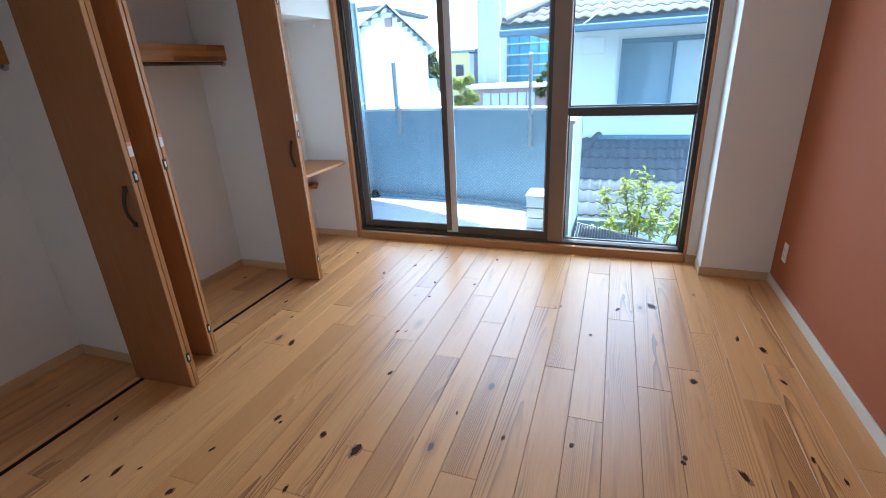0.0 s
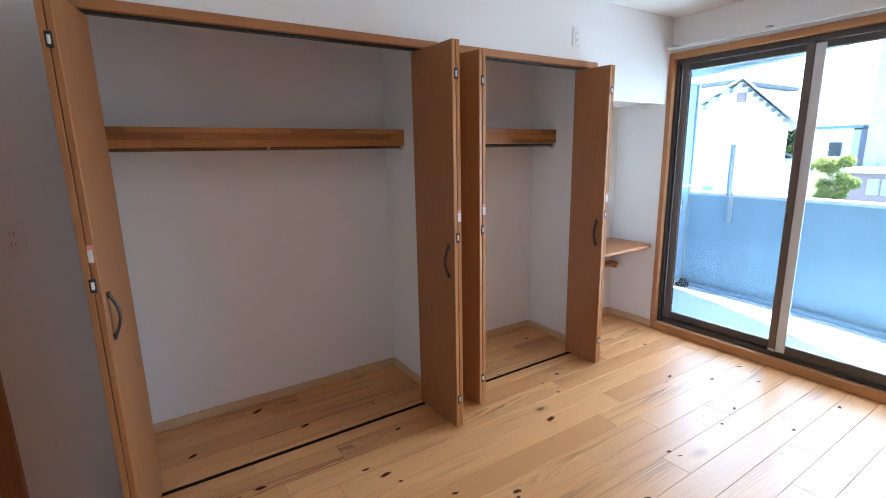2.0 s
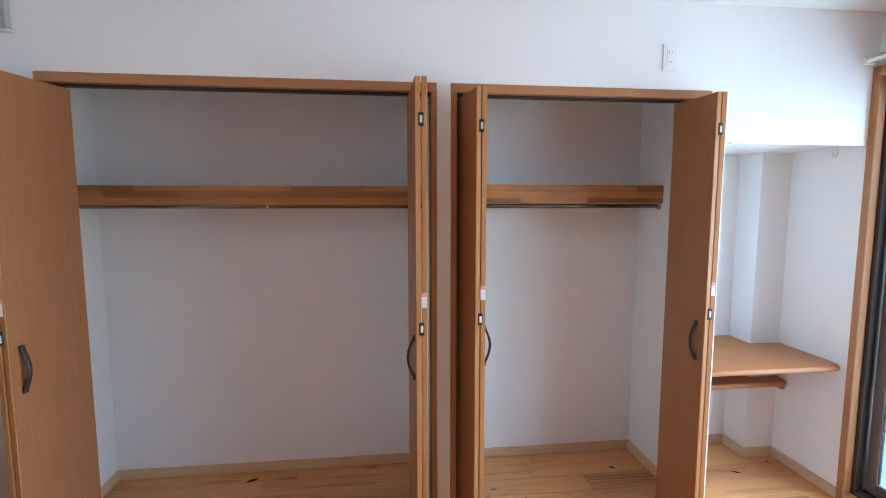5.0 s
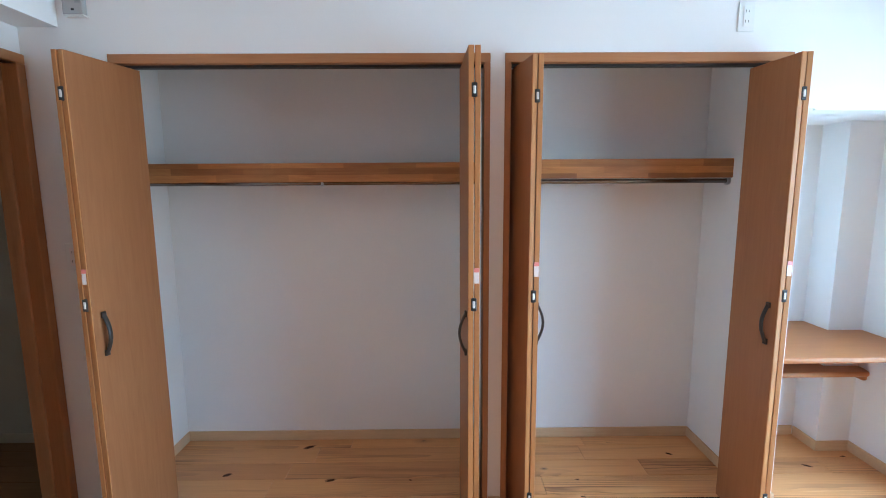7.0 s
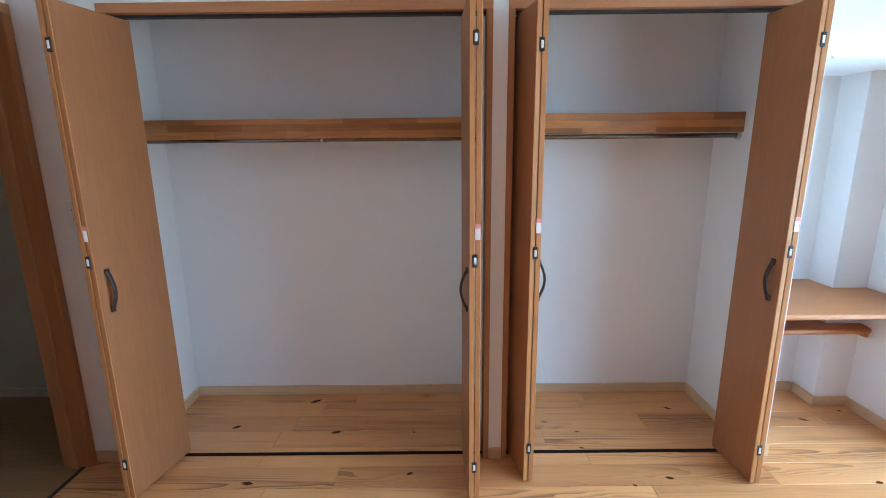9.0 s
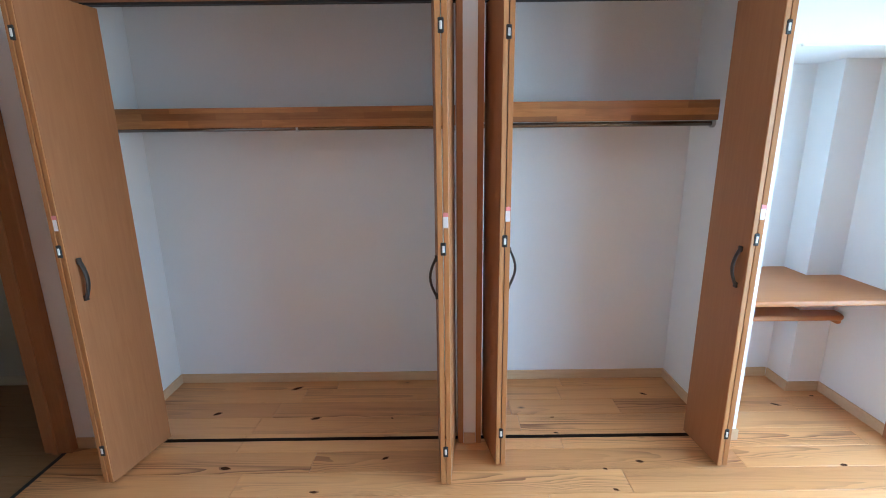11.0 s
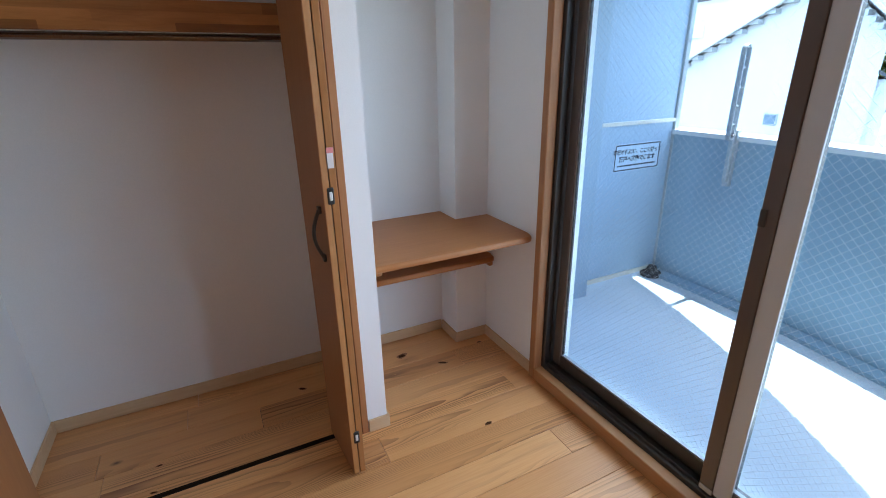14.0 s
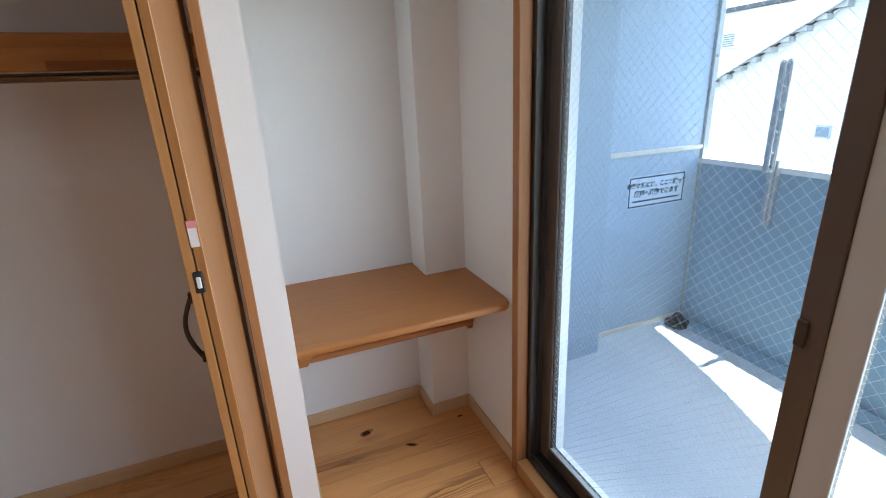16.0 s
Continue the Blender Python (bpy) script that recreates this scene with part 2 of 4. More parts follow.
CHIME_GREY = plain("grey_chime_plastic", (0.42, 0.42, 0.42), 0.5, 0, 0.06, 12, 0.02)
STILE_PALE = plain("pale_anodised_stile", (0.60, 0.62, 0.64), 0.38, 0.0, 0.05, 8, 0.02, 200)
TRACK = plain("dark_floor_track", (0.018, 0.011, 0.007), 0.85, 0, 0.2, 20, 0)
GASKET = plain("grey_glazing_bead", (0.34, 0.35, 0.36), 0.45, 0.3, 0.06, 8, 0.02, 200)
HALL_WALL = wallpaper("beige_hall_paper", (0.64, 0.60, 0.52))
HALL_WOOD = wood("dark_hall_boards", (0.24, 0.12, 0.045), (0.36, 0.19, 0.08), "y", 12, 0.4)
GLASS = glass("window_glass", (0.87, 0.96, 1.0))
WIRE = plain("wire_in_glass", (0.72, 0.75, 0.78), 0.4, 0.2, 0.05, 9, 0)
BALC_FLOOR = plain("balcony_coating", (0.47, 0.52, 0.56), 0.6, 0, 0.10, 3.5, 0.25, 24)
PARAPET = plain("parapet_render", (0.27, 0.38, 0.46), 0.85, 0, 0.12, 2.5, 0.5, 90)
COPING = plain("coping_white", (0.72, 0.72, 0.70), 0.7, 0, 0.08, 4, 0.2)
OUT_WALL = plain("outer_wall_paint", (0.34, 0.42, 0.49), 0.8, 0, 0.07, 3, 0.35, 70)
PANEL = plain("partition_board", (0.36, 0.45, 0.53), 0.55, 0, 0.04, 3, 0.05)
SIGN_INK = plain("sign_ink", (0.012, 0.018, 0.03), 0.6, 0, 0.1, 9, 0)
SIGN_WHITE = plain("sign_paper", (0.54, 0.63, 0.69), 0.5, 0, 0.03, 9, 0)
LIGHT_METAL = plain("laundry_metal", (0.448, 0.464, 0.464), 0.4, 0.5, 0.1, 12, 0.03)
HOUSE_WHITE = plain("white_house_wall", (0.80, 0.80, 0.78), 0.85, 0, 0.05, 1.5, 0.2)
HOUSE_CREAM = plain("cream_house_wall", (0.70, 0.70, 0.68), 0.85, 0, 0.08, 1.5, 0.3)
GREY_TILE = plain("grey_roof_tile", (0.115, 0.12, 0.125), 0.7, 0, 0.25, 5, 0.4, 50)
BROWN_TILE = plain("brown_roof_tile", (0.17, 0.15, 0.135), 0.85, 0, 0.3, 5, 0.4, 50)
GUTTER = plain("blue_grey_gutter", (0.15, 0.21, 0.26), 0.5, 0, 0.1, 5, 0.05)
HOUSE_GLASS = material("house_window_glass", (0.17, 0.235, 0.28), 0.08, 0.0, 0.8)[0]
CURTAIN = plain("lace_curtain", (0.42, 0.47, 0.5), 0.9, 0, 0.12, 14, 0.3, 40)
YELLOW = plain("yellow_render", (0.58, 0.47, 0.2), 0.85, 0, 0.08, 0.5, 0.1)
TOWER = plain("tower_cladding", (0.36, 0.35, 0.39), 0.7, 0, 0.08, 0.4, 0.1)
BLUE_GLASS = plain("blue_curtain_wall", (0.1, 0.32, 0.4), 0.15, 0.2, 0.25, 0.5, 0)
BRICK_RED = plain("low_building", (0.3, 0.215, 0.215), 0.8, 0, 0.1, 0.4, 0.1)
ASPHALT = plain("town_ground", (0.16, 0.16, 0.15), 0.9, 0, 0.3, 0.3, 0.3, 4)
BARK = plain("bark", (0.16, 0.11, 0.07), 0.9, 0, 0.3, 20, 0.5)
GRATE = plain("galvanised_grating", (0.18, 0.193, 0.198), 0.5, 0.4, 0.15, 10, 0.1)

for mt in (KNOT, TRACK, GREY_TILE, BROWN_TILE, HOUSE_CREAM, TOWER, BRICK_RED, YELLOW, GUTTER):
    mt.node_tree.nodes["Principled BSDF"].inputs["Specular IOR Level"].default_value = 0.06


def leaf_material(name, a, c):
    m, t, b = material(name, a, 0.8, 0.0, 0.05)
    g = t.nodes.new("ShaderNodeNewGeometry")
    t.links.new(ramp(t, g.outputs["Random Per Island"], [(0.0, a), (1.0, c)]), b.inputs["Base Color"])
    through_leaf = node(t, "BsdfTranslucent", Color=(*c, 1))
    both = node(t, "MixShader", Fac=0.5)
    t.links.new(b.outputs[0], both.inputs[1])
    t.links.new(through_leaf.outputs[0], both.inputs[2])
    t.links.new(both.outputs[0], t.nodes["Material Output"].inputs[0])
    return m


LEAF = leaf_material("fresh_leaves", (0.17, 0.22, 0.035), (0.34, 0.36, 0.09))
TREE_LEAF = leaf_material("tree_leaves", (0.045, 0.08, 0.014), (0.11, 0.13, 0.026))


# ---- builders ----
ORIGIN = {}


def thing(name, base, label, category, group="", kind=""):
    ob = new(name)
    ob.empty_display_size = 0.1
    ob.location = base
    ORIGIN[ob] = Vector(base)
    return tagged(ob, label, category, group, kind)


def part(name, bm, mat, parent=None, label=""):
    """One mesh object from a bmesh in world coordinates, under its parent."""
    me = bpy.data.meshes.new(name)
    bm.normal_update()
    bm.to_mesh(me)
    bm.free()
    for mm in (mat if isinstance(mat, (list, tuple)) else [mat]):
        me.materials.append(mm)
    ob = new(name, me)
    o = ORIGIN.get(parent, Vector())
    if parent is not None:
        me.transform(Matrix.Translation(-o))
        ob.parent = parent
    ORIGIN[ob] = o
    return tagged(ob, label)


def solo(name, bm, mat, label, category, group="", kind="", base=None):
    """A thing of one mesh."""
    me = bpy.data.meshes.new(name)
    bm.normal_update()
    bm.to_mesh(me)
    bm.free()
    for mm in (mat if isinstance(mat, (list, tuple)) else [mat]):
        me.materials.append(mm)
    ob = new(name, me)
    o = Vector(base or (0, 0, 0))
    me.transform(Matrix.Translation(-o))
    ob.location = o
    ORIGIN[ob] = o
    return tagged(ob, label, category, group, kind)


def box(lo, hi, bevel=0.0, bm=None, seg=1, m=None):
    bm = bm or bmesh.new()
    r = bmesh.ops.create_cube(bm, size=1)
    vs = r["verts"]
    c = [(a + b) / 2 for a, b in zip(lo, hi)]
    s = [max(abs(b - a), 1e-4) for a, b in zip(lo, hi)]
    for v in vs:
        v.co = Vector((c[0] + v.co.x * s[0], c[1] + v.co.y * s[1], c[2] + v.co.z * s[2]))
    geo = list({e for v in vs for e in v.link_edges})
    if bevel:
        out = bmesh.ops.bevel(bm, geom=geo, offset=bevel, segments=seg, affect="EDGES", profile=0.5)
        vs = list({v for f in out["faces"] for v in f.verts} | {v for v in vs if v.is_valid})
    if m is not None:
        bmesh.ops.transform(bm, matrix=m, verts=vs)
    return bm


def tube(a, b, r, bm=None, n=12, r2=None):
    bm = bm or bmesh.new()
    a, b = Vector(a), Vector(b)
    d = b - a
    m = Matrix.Translation((a + b) / 2) @ d.to_track_quat("Z", "Y").to_matrix().to_4x4()
    bmesh.ops.create_cone(bm, cap_ends=True, segments=n, radius1=r, radius2=r if r2 is None else r2, depth=d.length, matrix=m)
    return bm


def sweep(points, half_w, half_t, side, bm=None):
    """A flat bar swept along points; side: direction of its width."""
    bm = bm or bmesh.new()
    side = Vector(side).normalized()
    rings = []
    pts = [Vector(p) for p in points]
    for i, p in enumerate(pts):
        d = (pts[min(i + 1, len(pts) - 1)] - pts[max(i - 1, 0)]).normalized()
        n = d.cross(side).normalized()
        rings.append([bm.verts.new(p + side * (sx * half_w) + n * (sn * half_t)) for sx, sn in ((-1, -.5), (-.5, -1), (.5, -1), (1, -.5), (1, .5), (.5, 1), (-.5, 1), (-1, .5))])
    for r1, r2 in zip(rings, rings[1:]):
        for i in range(8):
            bm.faces.new((r1[i], r1[(i + 1) % 8], r2[(i + 1) % 8], r2[i]))
    bm.faces.new(rings[0][::-1])
    bm.faces.new(rings[-1])
    bmesh.ops.recalc_face_normals(bm, faces=bm.faces)
    return bm


def prism(outline, z0, z1, bm=None, axis="z"):
    """An outline of (a, b) pairs drawn out along an axis."""
    bm = bm or bmesh.new()
    def at(a, b, c):
        return {"z": (a, b, c), "y": (a, c, b), "x": (c, a, b)}[axis]
    lo = [bm.verts.new(at(a, b, z0)) for a, b in outline]
    hi = [bm.verts.new(at(a, b, z1)) for a, b in outline]
    n = len(outline)
    fs = [bm.faces.new(lo), bm.faces.new(hi)]
    for i in range(n):
        fs.append(bm.faces.new((lo[i], lo[(i + 1) % n], hi[(i + 1) % n], hi[i])))
    bmesh.ops.recalc_face_normals(bm, faces=fs)
    return bm


def structure(name, bm, mat, label, category="wall"):
    return solo(name, bm, mat, label, category, kind="structure")

# ---- room structure ----
XW, XI, XB, XR = -2.05, -2.13, -2.68, 1.22
YB, YW, ZC = -0.39, 3.72, 2.48

bm = box((XI, -0.51, 0), (XW, -0.03, ZC))
box((XI, -0.03, 2.092), (XW, 2.86, ZC), bm=bm)
box((XI, 1.572, 0), (XW, 1.634, 2.092), bm=bm)
box((XI, 2.86, 0), (XW, 2.945, ZC), bm=bm)
box((XI, 2.945, 1.862), (XW, YW, ZC), bm=bm)
structure("wall_west", bm, WALL, "white papered wall with two closet openings and a desk niche")
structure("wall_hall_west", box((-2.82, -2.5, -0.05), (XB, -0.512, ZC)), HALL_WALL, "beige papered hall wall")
structure("wall_closet_back", box((-2.82, -0.51, -0.05), (XB, YW + 0.23, ZC)), WALL, "white papered back wall of the closets")
structure("wall_closet_side", box((XB, -0.51, 0), (XI, -0.19, ZC)), WALL, "white papered side wall of the wide closet")
structure("wall_closet_partition", box((XB, 1.552, 0), (XI, 1.652, ZC)), WALL, "white papered partition between two closets")
structure("wall_niche_side", box((XB, 2.873, 0), (XI, 2.945, ZC)), WALL, "white papered partition beside the desk niche")
structure("niche_soffit", box((XB, 2.945, 1.866), (XI, YW, 1.92)), WALL, "white soffit over the desk niche", "ceiling")
structure("niche_edge_strip", box((XW - 0.012, 2.97, 1.852), (XW + 0.003, 3.69, 1.862), 0.001), WHITE, "thin white edge strip under the niche lintel", "trim")
structure("niche_pillar", box((XB, 3.53, 0), (-2.50, YW, 1.866)), WALL, "white papered pillar in the niche corner", "pillar")
bm = box((XB, YW, -0.3), (-2.055, YW + 0.23, ZC))
box((0.735, YW, -0.3), (XR + 0.12, YW + 0.23, ZC), bm=bm)
box((-2.055, YW, 2.227), (0.735, YW + 0.23, ZC), bm=bm)
box((-2.055, YW, -0.3), (0.752, YW + 0.23, -0.001), bm=bm)
structure("wall_north", bm, WALL, "white papered wall round the tall window")
structure("pillar", box((0.80, 3.495, 0), (XR, YW, ZC), 0.002), WALL, "white papered pillar beside the window", "pillar")
structure("wall_east", box((XR, -0.51, -0.05), (XR + 0.12, YW + 0.23, ZC)), TERRA, "terracotta papered accent wall")
bm = box((-1.35, YB - 0.12, 0), (XR, YB, ZC))
box((-2.05, YB - 0.12, 2.05), (-1.35, YB, ZC), bm=bm)
structure("wall_south", bm, WALL, "white papered wall with a doorway to the hall")
structure("ceiling", box((-2.82, -2.5, ZC), (XR + 0.12, YW + 0.23, ZC + 0.15)), CEIL, "white papered ceiling", "ceiling")
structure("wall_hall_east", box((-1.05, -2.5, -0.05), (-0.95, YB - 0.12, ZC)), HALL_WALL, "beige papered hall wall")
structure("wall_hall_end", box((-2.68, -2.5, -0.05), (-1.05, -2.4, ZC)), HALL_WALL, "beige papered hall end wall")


def skirting(lo, hi, mat=BASE_WOOD, label="light wooden skirting board along the wall"):
    structure("baseboard", box(lo, hi, 0.002), mat, label, "baseboard")


H, T = 0.06, 0.010
skirting((XB, -0.18, 0), (XB + T, 1.542, H))
skirting((XB, -0.19, 0), (XI, -0.18, H), label="light wooden skirting board in the wide closet")
skirting((XB + T, 1.542, 0), (XI, 1.552, H), label="light wooden skirting board in the wide closet")
skirting((XB, 1.662, 0), (XB + T, 2.863, H))
skirting((XB, 1.652, 0), (XI, 1.662, H), label="light wooden skirting board in the narrow closet")
skirting((XB, 2.863, 0), (XI, 2.873, H), label="light wooden skirting board in the narrow closet")
skirting((XB, 2.955, 0), (XB + T, 3.52, H), label="light wooden skirting board in the niche")
skirting((XB, 2.945, 0), (XW, 2.955, H), label="light wooden skirting board in the niche")
skirting((XB + T, 3.52, 0), (-2.49, 3.53, H), label="light wooden skirting board round the niche pillar")
skirting((-2.50, 3.53, 0), (-2.49, YW - T, H), label="light wooden skirting board round the niche pillar")
skirting((-2.50, YW - T, 0), (-2.057, YW, H), label="light wooden skirting board in the niche")
skirting((XW, 2.862, 0), (XW + T, 2.955, H), label="light wooden skirting board on the narrow wall end")
skirting((XW, 1.574, 0), (XW + T, 1.632, H), label="short light wooden skirting between the closets")
skirting((XW, -0.37, 0), (XW + T, -0.034, H))
skirting((0.80, 3.485, 0), (XR - T, 3.495, H), label="light wooden skirting board round the pillar")
skirting((0.79, 3.485, 0), (0.80, 3.70, H), label="light wooden skirting board round the pillar")
skirting((0.735, YW - T, 0), (0.79, YW, H), label="short skirting board beside the window")
skirting((XR - T, YB, 0), (XR, 3.495, H), BASE_PALE, "cream skirting board along the terracotta wall")
skirting((-1.29, YB, 0), (XR - T, YB + T, H))
skirting((XB, -2.4, 0), (XB + T, -0.51, H), BASE_PALE, "pale skirting board along the hall wall")

# ---- window ----
win = thing("window_1", (-0.65, YW, 0), "tall bronze aluminium sliding window with a wooden casing", "window", kind="structure")
Y1, Y2 = 3.695, 3.742
part("casing_upright", box((-2.053, Y1, 0.0), (-2.014, Y2, 2.225), 0.003), TRIM_Z, win)
part("casing_upright", box((0.715, Y1, 0.0), (0.733, Y2, 2.225), 0.003), TRIM_Z, win)
part("casing_head", box((-2.014, Y1, 2.178), (0.715, Y2, 2.225), 0.003), TRIM_X, win)
part("window_sill", box((-2.014, Y1, 0.0), (0.715, Y2, 0.064), 0.003), TRIM_X, win)
# aluminium frame with its channels and tracks
bm = box((-2.052, 3.7425, 0.002), (-1.996, 3.87, 2.2265), 0.002)
box((-1.996, 3.772, 0.085), (-1.986, 3.776, 2.16), bm=bm)
box((-1.996, 3.816, 0.085), (-1.986, 3.82, 2.16), bm=bm)
part("window_frame", bm, BRONZE, win, "dark bronze frame upright with channels")
part("window_frame", box((0.68, 3.7425, 0.002), (0.734, 3.87, 2.2265), 0.002), BRONZE, win)
part("window_frame", box((-1.996, 3.7425, 2.142), (0.68, 3.87, 2.2265), 0.002), BRONZE, win)
bm = box((-1.996, 3.7425, 0.002), (0.68, 3.87, 0.082), 0.002)
box((-1.996, 3.757, 0.082), (-0.29, 3.761, 0.095), bm=bm)
box((-1.996, 3.797, 0.082), (-0.29, 3.801, 0.095), bm=bm)
part("window_track", bm, BRONZE, win, "dark bronze bottom track with two rails")
part("window_post", box((-0.295, 3.735, 0.0825), (-0.176, 3.872, 2.1415), 0.003), POST_BRONZE, win, "wide brown aluminium post")
part("transom", box((-0.176, 3.75, 1.078), (0.68, 3.85, 1.133), 0.003), BRONZE, win)


def pane(x0, x1, z0, z1, y, parent):
    p = part("pane", box((x0, y - 0.003, z0), (x1, y + 0.003, z1)), GLASS, parent)
    p.visible_shadow = False
    return p


def wires(x0, x1, z0, z1, y, parent, pitch=0.027):
    """Crossing diagonal wires cast into a pane."""
    bm = bmesh.new()
    w, h, r = x1 - x0, z1 - z0, 0.00033
    n = int((w + h) / pitch)
    for sgn in (1, -1):
        for i in range(1, n):
            c = i * pitch
            a0, a1 = max(0, c - h), min(w, c)
            if a1 - a0 < 0.004:
                continue
            pts = []
            for a in (a0, a1):
                xx = x0 + a if sgn > 0 else x1 - a
                pts.append(Vector((xx, y, z0 + c - a)))
            d = (pts[1] - pts[0]).normalized()
            nn = Vector((-d.z, 0, d.x)) * r
            q = Vector((0, r, 0))
            ring = []
            for p in pts:
                ring.append([bm.verts.new(p + nn), bm.verts.new(p + q), bm.verts.new(p - nn), bm.verts.new(p - q)])
            for k in range(4):
                bm.faces.new((ring[0][k], ring[0][(k + 1) % 4], ring[1][(k + 1) % 4], ring[1][k]))
    o = part("wire_mesh", bm, WIRE, parent, "fine diagonal wires cast into the glass")
    return o


def sash(x0, x1, y, left, right, label, near=0.013):
    """near: how far the left stile stands out before the glass."""
    s = thing("window_sash", ((x0 + x1) / 2, y, 0.09), label, "window sash", kind="structure")
    z0, z1 = 0.097, 2.140
    part("stile", box((x0, y - near, z0), (x0 + left, y + 0.013, z1), 0.002), STILE, s)
    part("stile", box((x1 - right, y - 0.013, z0), (x1, y + 0.013, z1), 0.002), BRONZE, s)
    part("bottom_rail", box((x0 + left, y - 0.012, z0), (x1 - right, y + 0.012, 0.152), 0.002), BRONZE, s)
    part("top_rail", box((x0 + left, y - 0.012, 2.10), (x1 - right, y + 0.012, z1), 0.002), BRONZE, s)
    a, b, c, d = x0 + left, x1 - right, 0.152, 2.10
    bm = box((a, y - 0.008, c), (a + 0.007, y + 0.008, d))
    box((b - 0.007, y - 0.008, c), (b, y + 0.008, d), bm=bm)
    box((a + 0.007, y - 0.008, c), (b - 0.007, y + 0.008, c + 0.007), bm=bm)
    box((a + 0.007, y - 0.008, d - 0.007), (b - 0.007, y + 0.008, d), bm=bm)
    part("gasket", bm, GASKET, s, "pale glazing bead round the glass")
    bm = box((a + 0.007, y - 0.006, c + 0.007), (a + 0.010, y + 0.006, d - 0.007))
    box((b - 0.010, y - 0.006, c + 0.007), (b - 0.007, y + 0.006, d - 0.007), bm=bm)
    part("seal", bm, RUBBER, s, "thin black rubber seal")
    pane(a + 0.010, b - 0.010, c + 0.007, d - 0.007, y, s)
    wires(a + 0.010, b - 0.010, c + 0.007, d - 0.007, y, s)
    return s


sash(-1.985, -1.085, 3.799, 0.048, 0.055, "closed outer sliding sash with wired glass")
inner = sash(-1.170, -0.296, 3.765, 0.046, 0.03, "closed inner sliding sash with wired glass", 0.022)
part("cover_strip", box((-1.1238, 3.748, 0.10), (-1.068, 3.7567, 2.13), 0.0015), STILE_PALE, inner, "silver face of the meeting stile")
part("latch", box((-1.1685, 3.736, 1.02), (-1.150, 3.7428, 1.07), 0.002), BRONZE, inner, "dark crescent latch")
part("bottom_guide", box((-1.166, 3.737, 0.099), (-1.122, 3.7428, 0.118), 0.002), SILVER, inner, "silver roller cover")
for z0, z1 in ((0.094, 1.076), (1.135, 2.14)):
    bm = box((-0.174, 3.79, z0), (-0.164, 3.815, z1))
    box((0.668, 3.79, z0), (0.678, 3.815, z1), bm=bm)
    box((-0.164, 3.79, z0), (0.668, 3.815, z0 + 0.01), bm=bm)
    box((-0.164, 3.79, z1 - 0.01), (0.668, 3.815, z1), bm=bm)
    part("glazing_bead", bm, BRONZE, win)
    pane(-0.164, 0.668, z0 + 0.01, z1 - 0.01, 3.803, win)

rail = thing("curtain_rail", (-0.65, 3.69, 2.25), "white double curtain rail above the window casing", "curtain rail")
part("rail", box((-2.03, 3.625, 2.237), (0.74, 3.643, 2.255), 0.003), WHITE, rail)
part("rail", box((-2.03, 3.66, 2.237), (0.74, 3.678, 2.255), 0.003), SILVER, rail)
for x in (-1.98, -1.35, -0.65, 0.05, 0.69):
    part("bracket", box((x - 0.015, 3.62, 2.256), (x + 0.015, YW + 0.001, 2.268), 0.002), SILVER, rail)
for x in (-2.033, 0.743):
    part("end_cap", box((x - 0.012, 3.618, 2.232), (x + 0.012, 3.682, 2.26), 0.004), WHITE, rail)

# ---- closet frames and doors ----
def closet_frame(y0, y1, label):
    f = thing("closet_frame", (XW, (y0 + y1) / 2, 0), label, "door frame", kind="structure")
    part("jamb", box((XI, y0, 0), (XW + 0.006, y0 + 0.027, 2.053), 0.002), TRIM_Z, f)
    part("jamb", box((XI, y1 - 0.027, 0), (XW + 0.006, y1, 2.053), 0.002), TRIM_Z, f)
    part("head", box((XI, y0, 2.053), (XW + 0.006, y1, 2.092), 0.002), TRIM_Y, f)
    part("head_track", box((-2.105, y0 + 0.027, 2.043), (-2.075, y1 - 0.027, 2.053)), BLACK, f, "dark slide track under the head")
    part("floor_track", box((-2.103, y0 + 0.027, 0.0), (-2.080, y1 - 0.027, 0.0025)), TRACK, f, "dark slide track let into the floor")


closet_frame(-0.03, 1.572, "brown wooden frame round the wide closet opening")
closet_frame(1.634, 2.860, "brown wooden frame round the narrow closet opening")


def leaf(name, a, b, door, z0=0.012, z1=2.04, t=0.021):
    """An upright board from plan point a (fold edge) to b (track end)."""
    a, b = Vector((*a, 0)), Vector((*b, 0))
    d = b - a
    m = Matrix.Translation(a) @ Matrix.Rotation(math.atan2(d.y, d.x), 4, "Z")
    L = d.length
    lf = part(name, box((0.004, -t / 2, z0), (L, t / 2, z1), 0.0015, m=m), DOOR_WOOD, door)
    part("edge_band", box((-0.0015, -t / 2 + 0.0005, z0), (0.0038, t / 2 - 0.0005, z1), 0.001, m=m), EDGE_WOOD, lf, "lighter wooden edge band")
    return lf, m


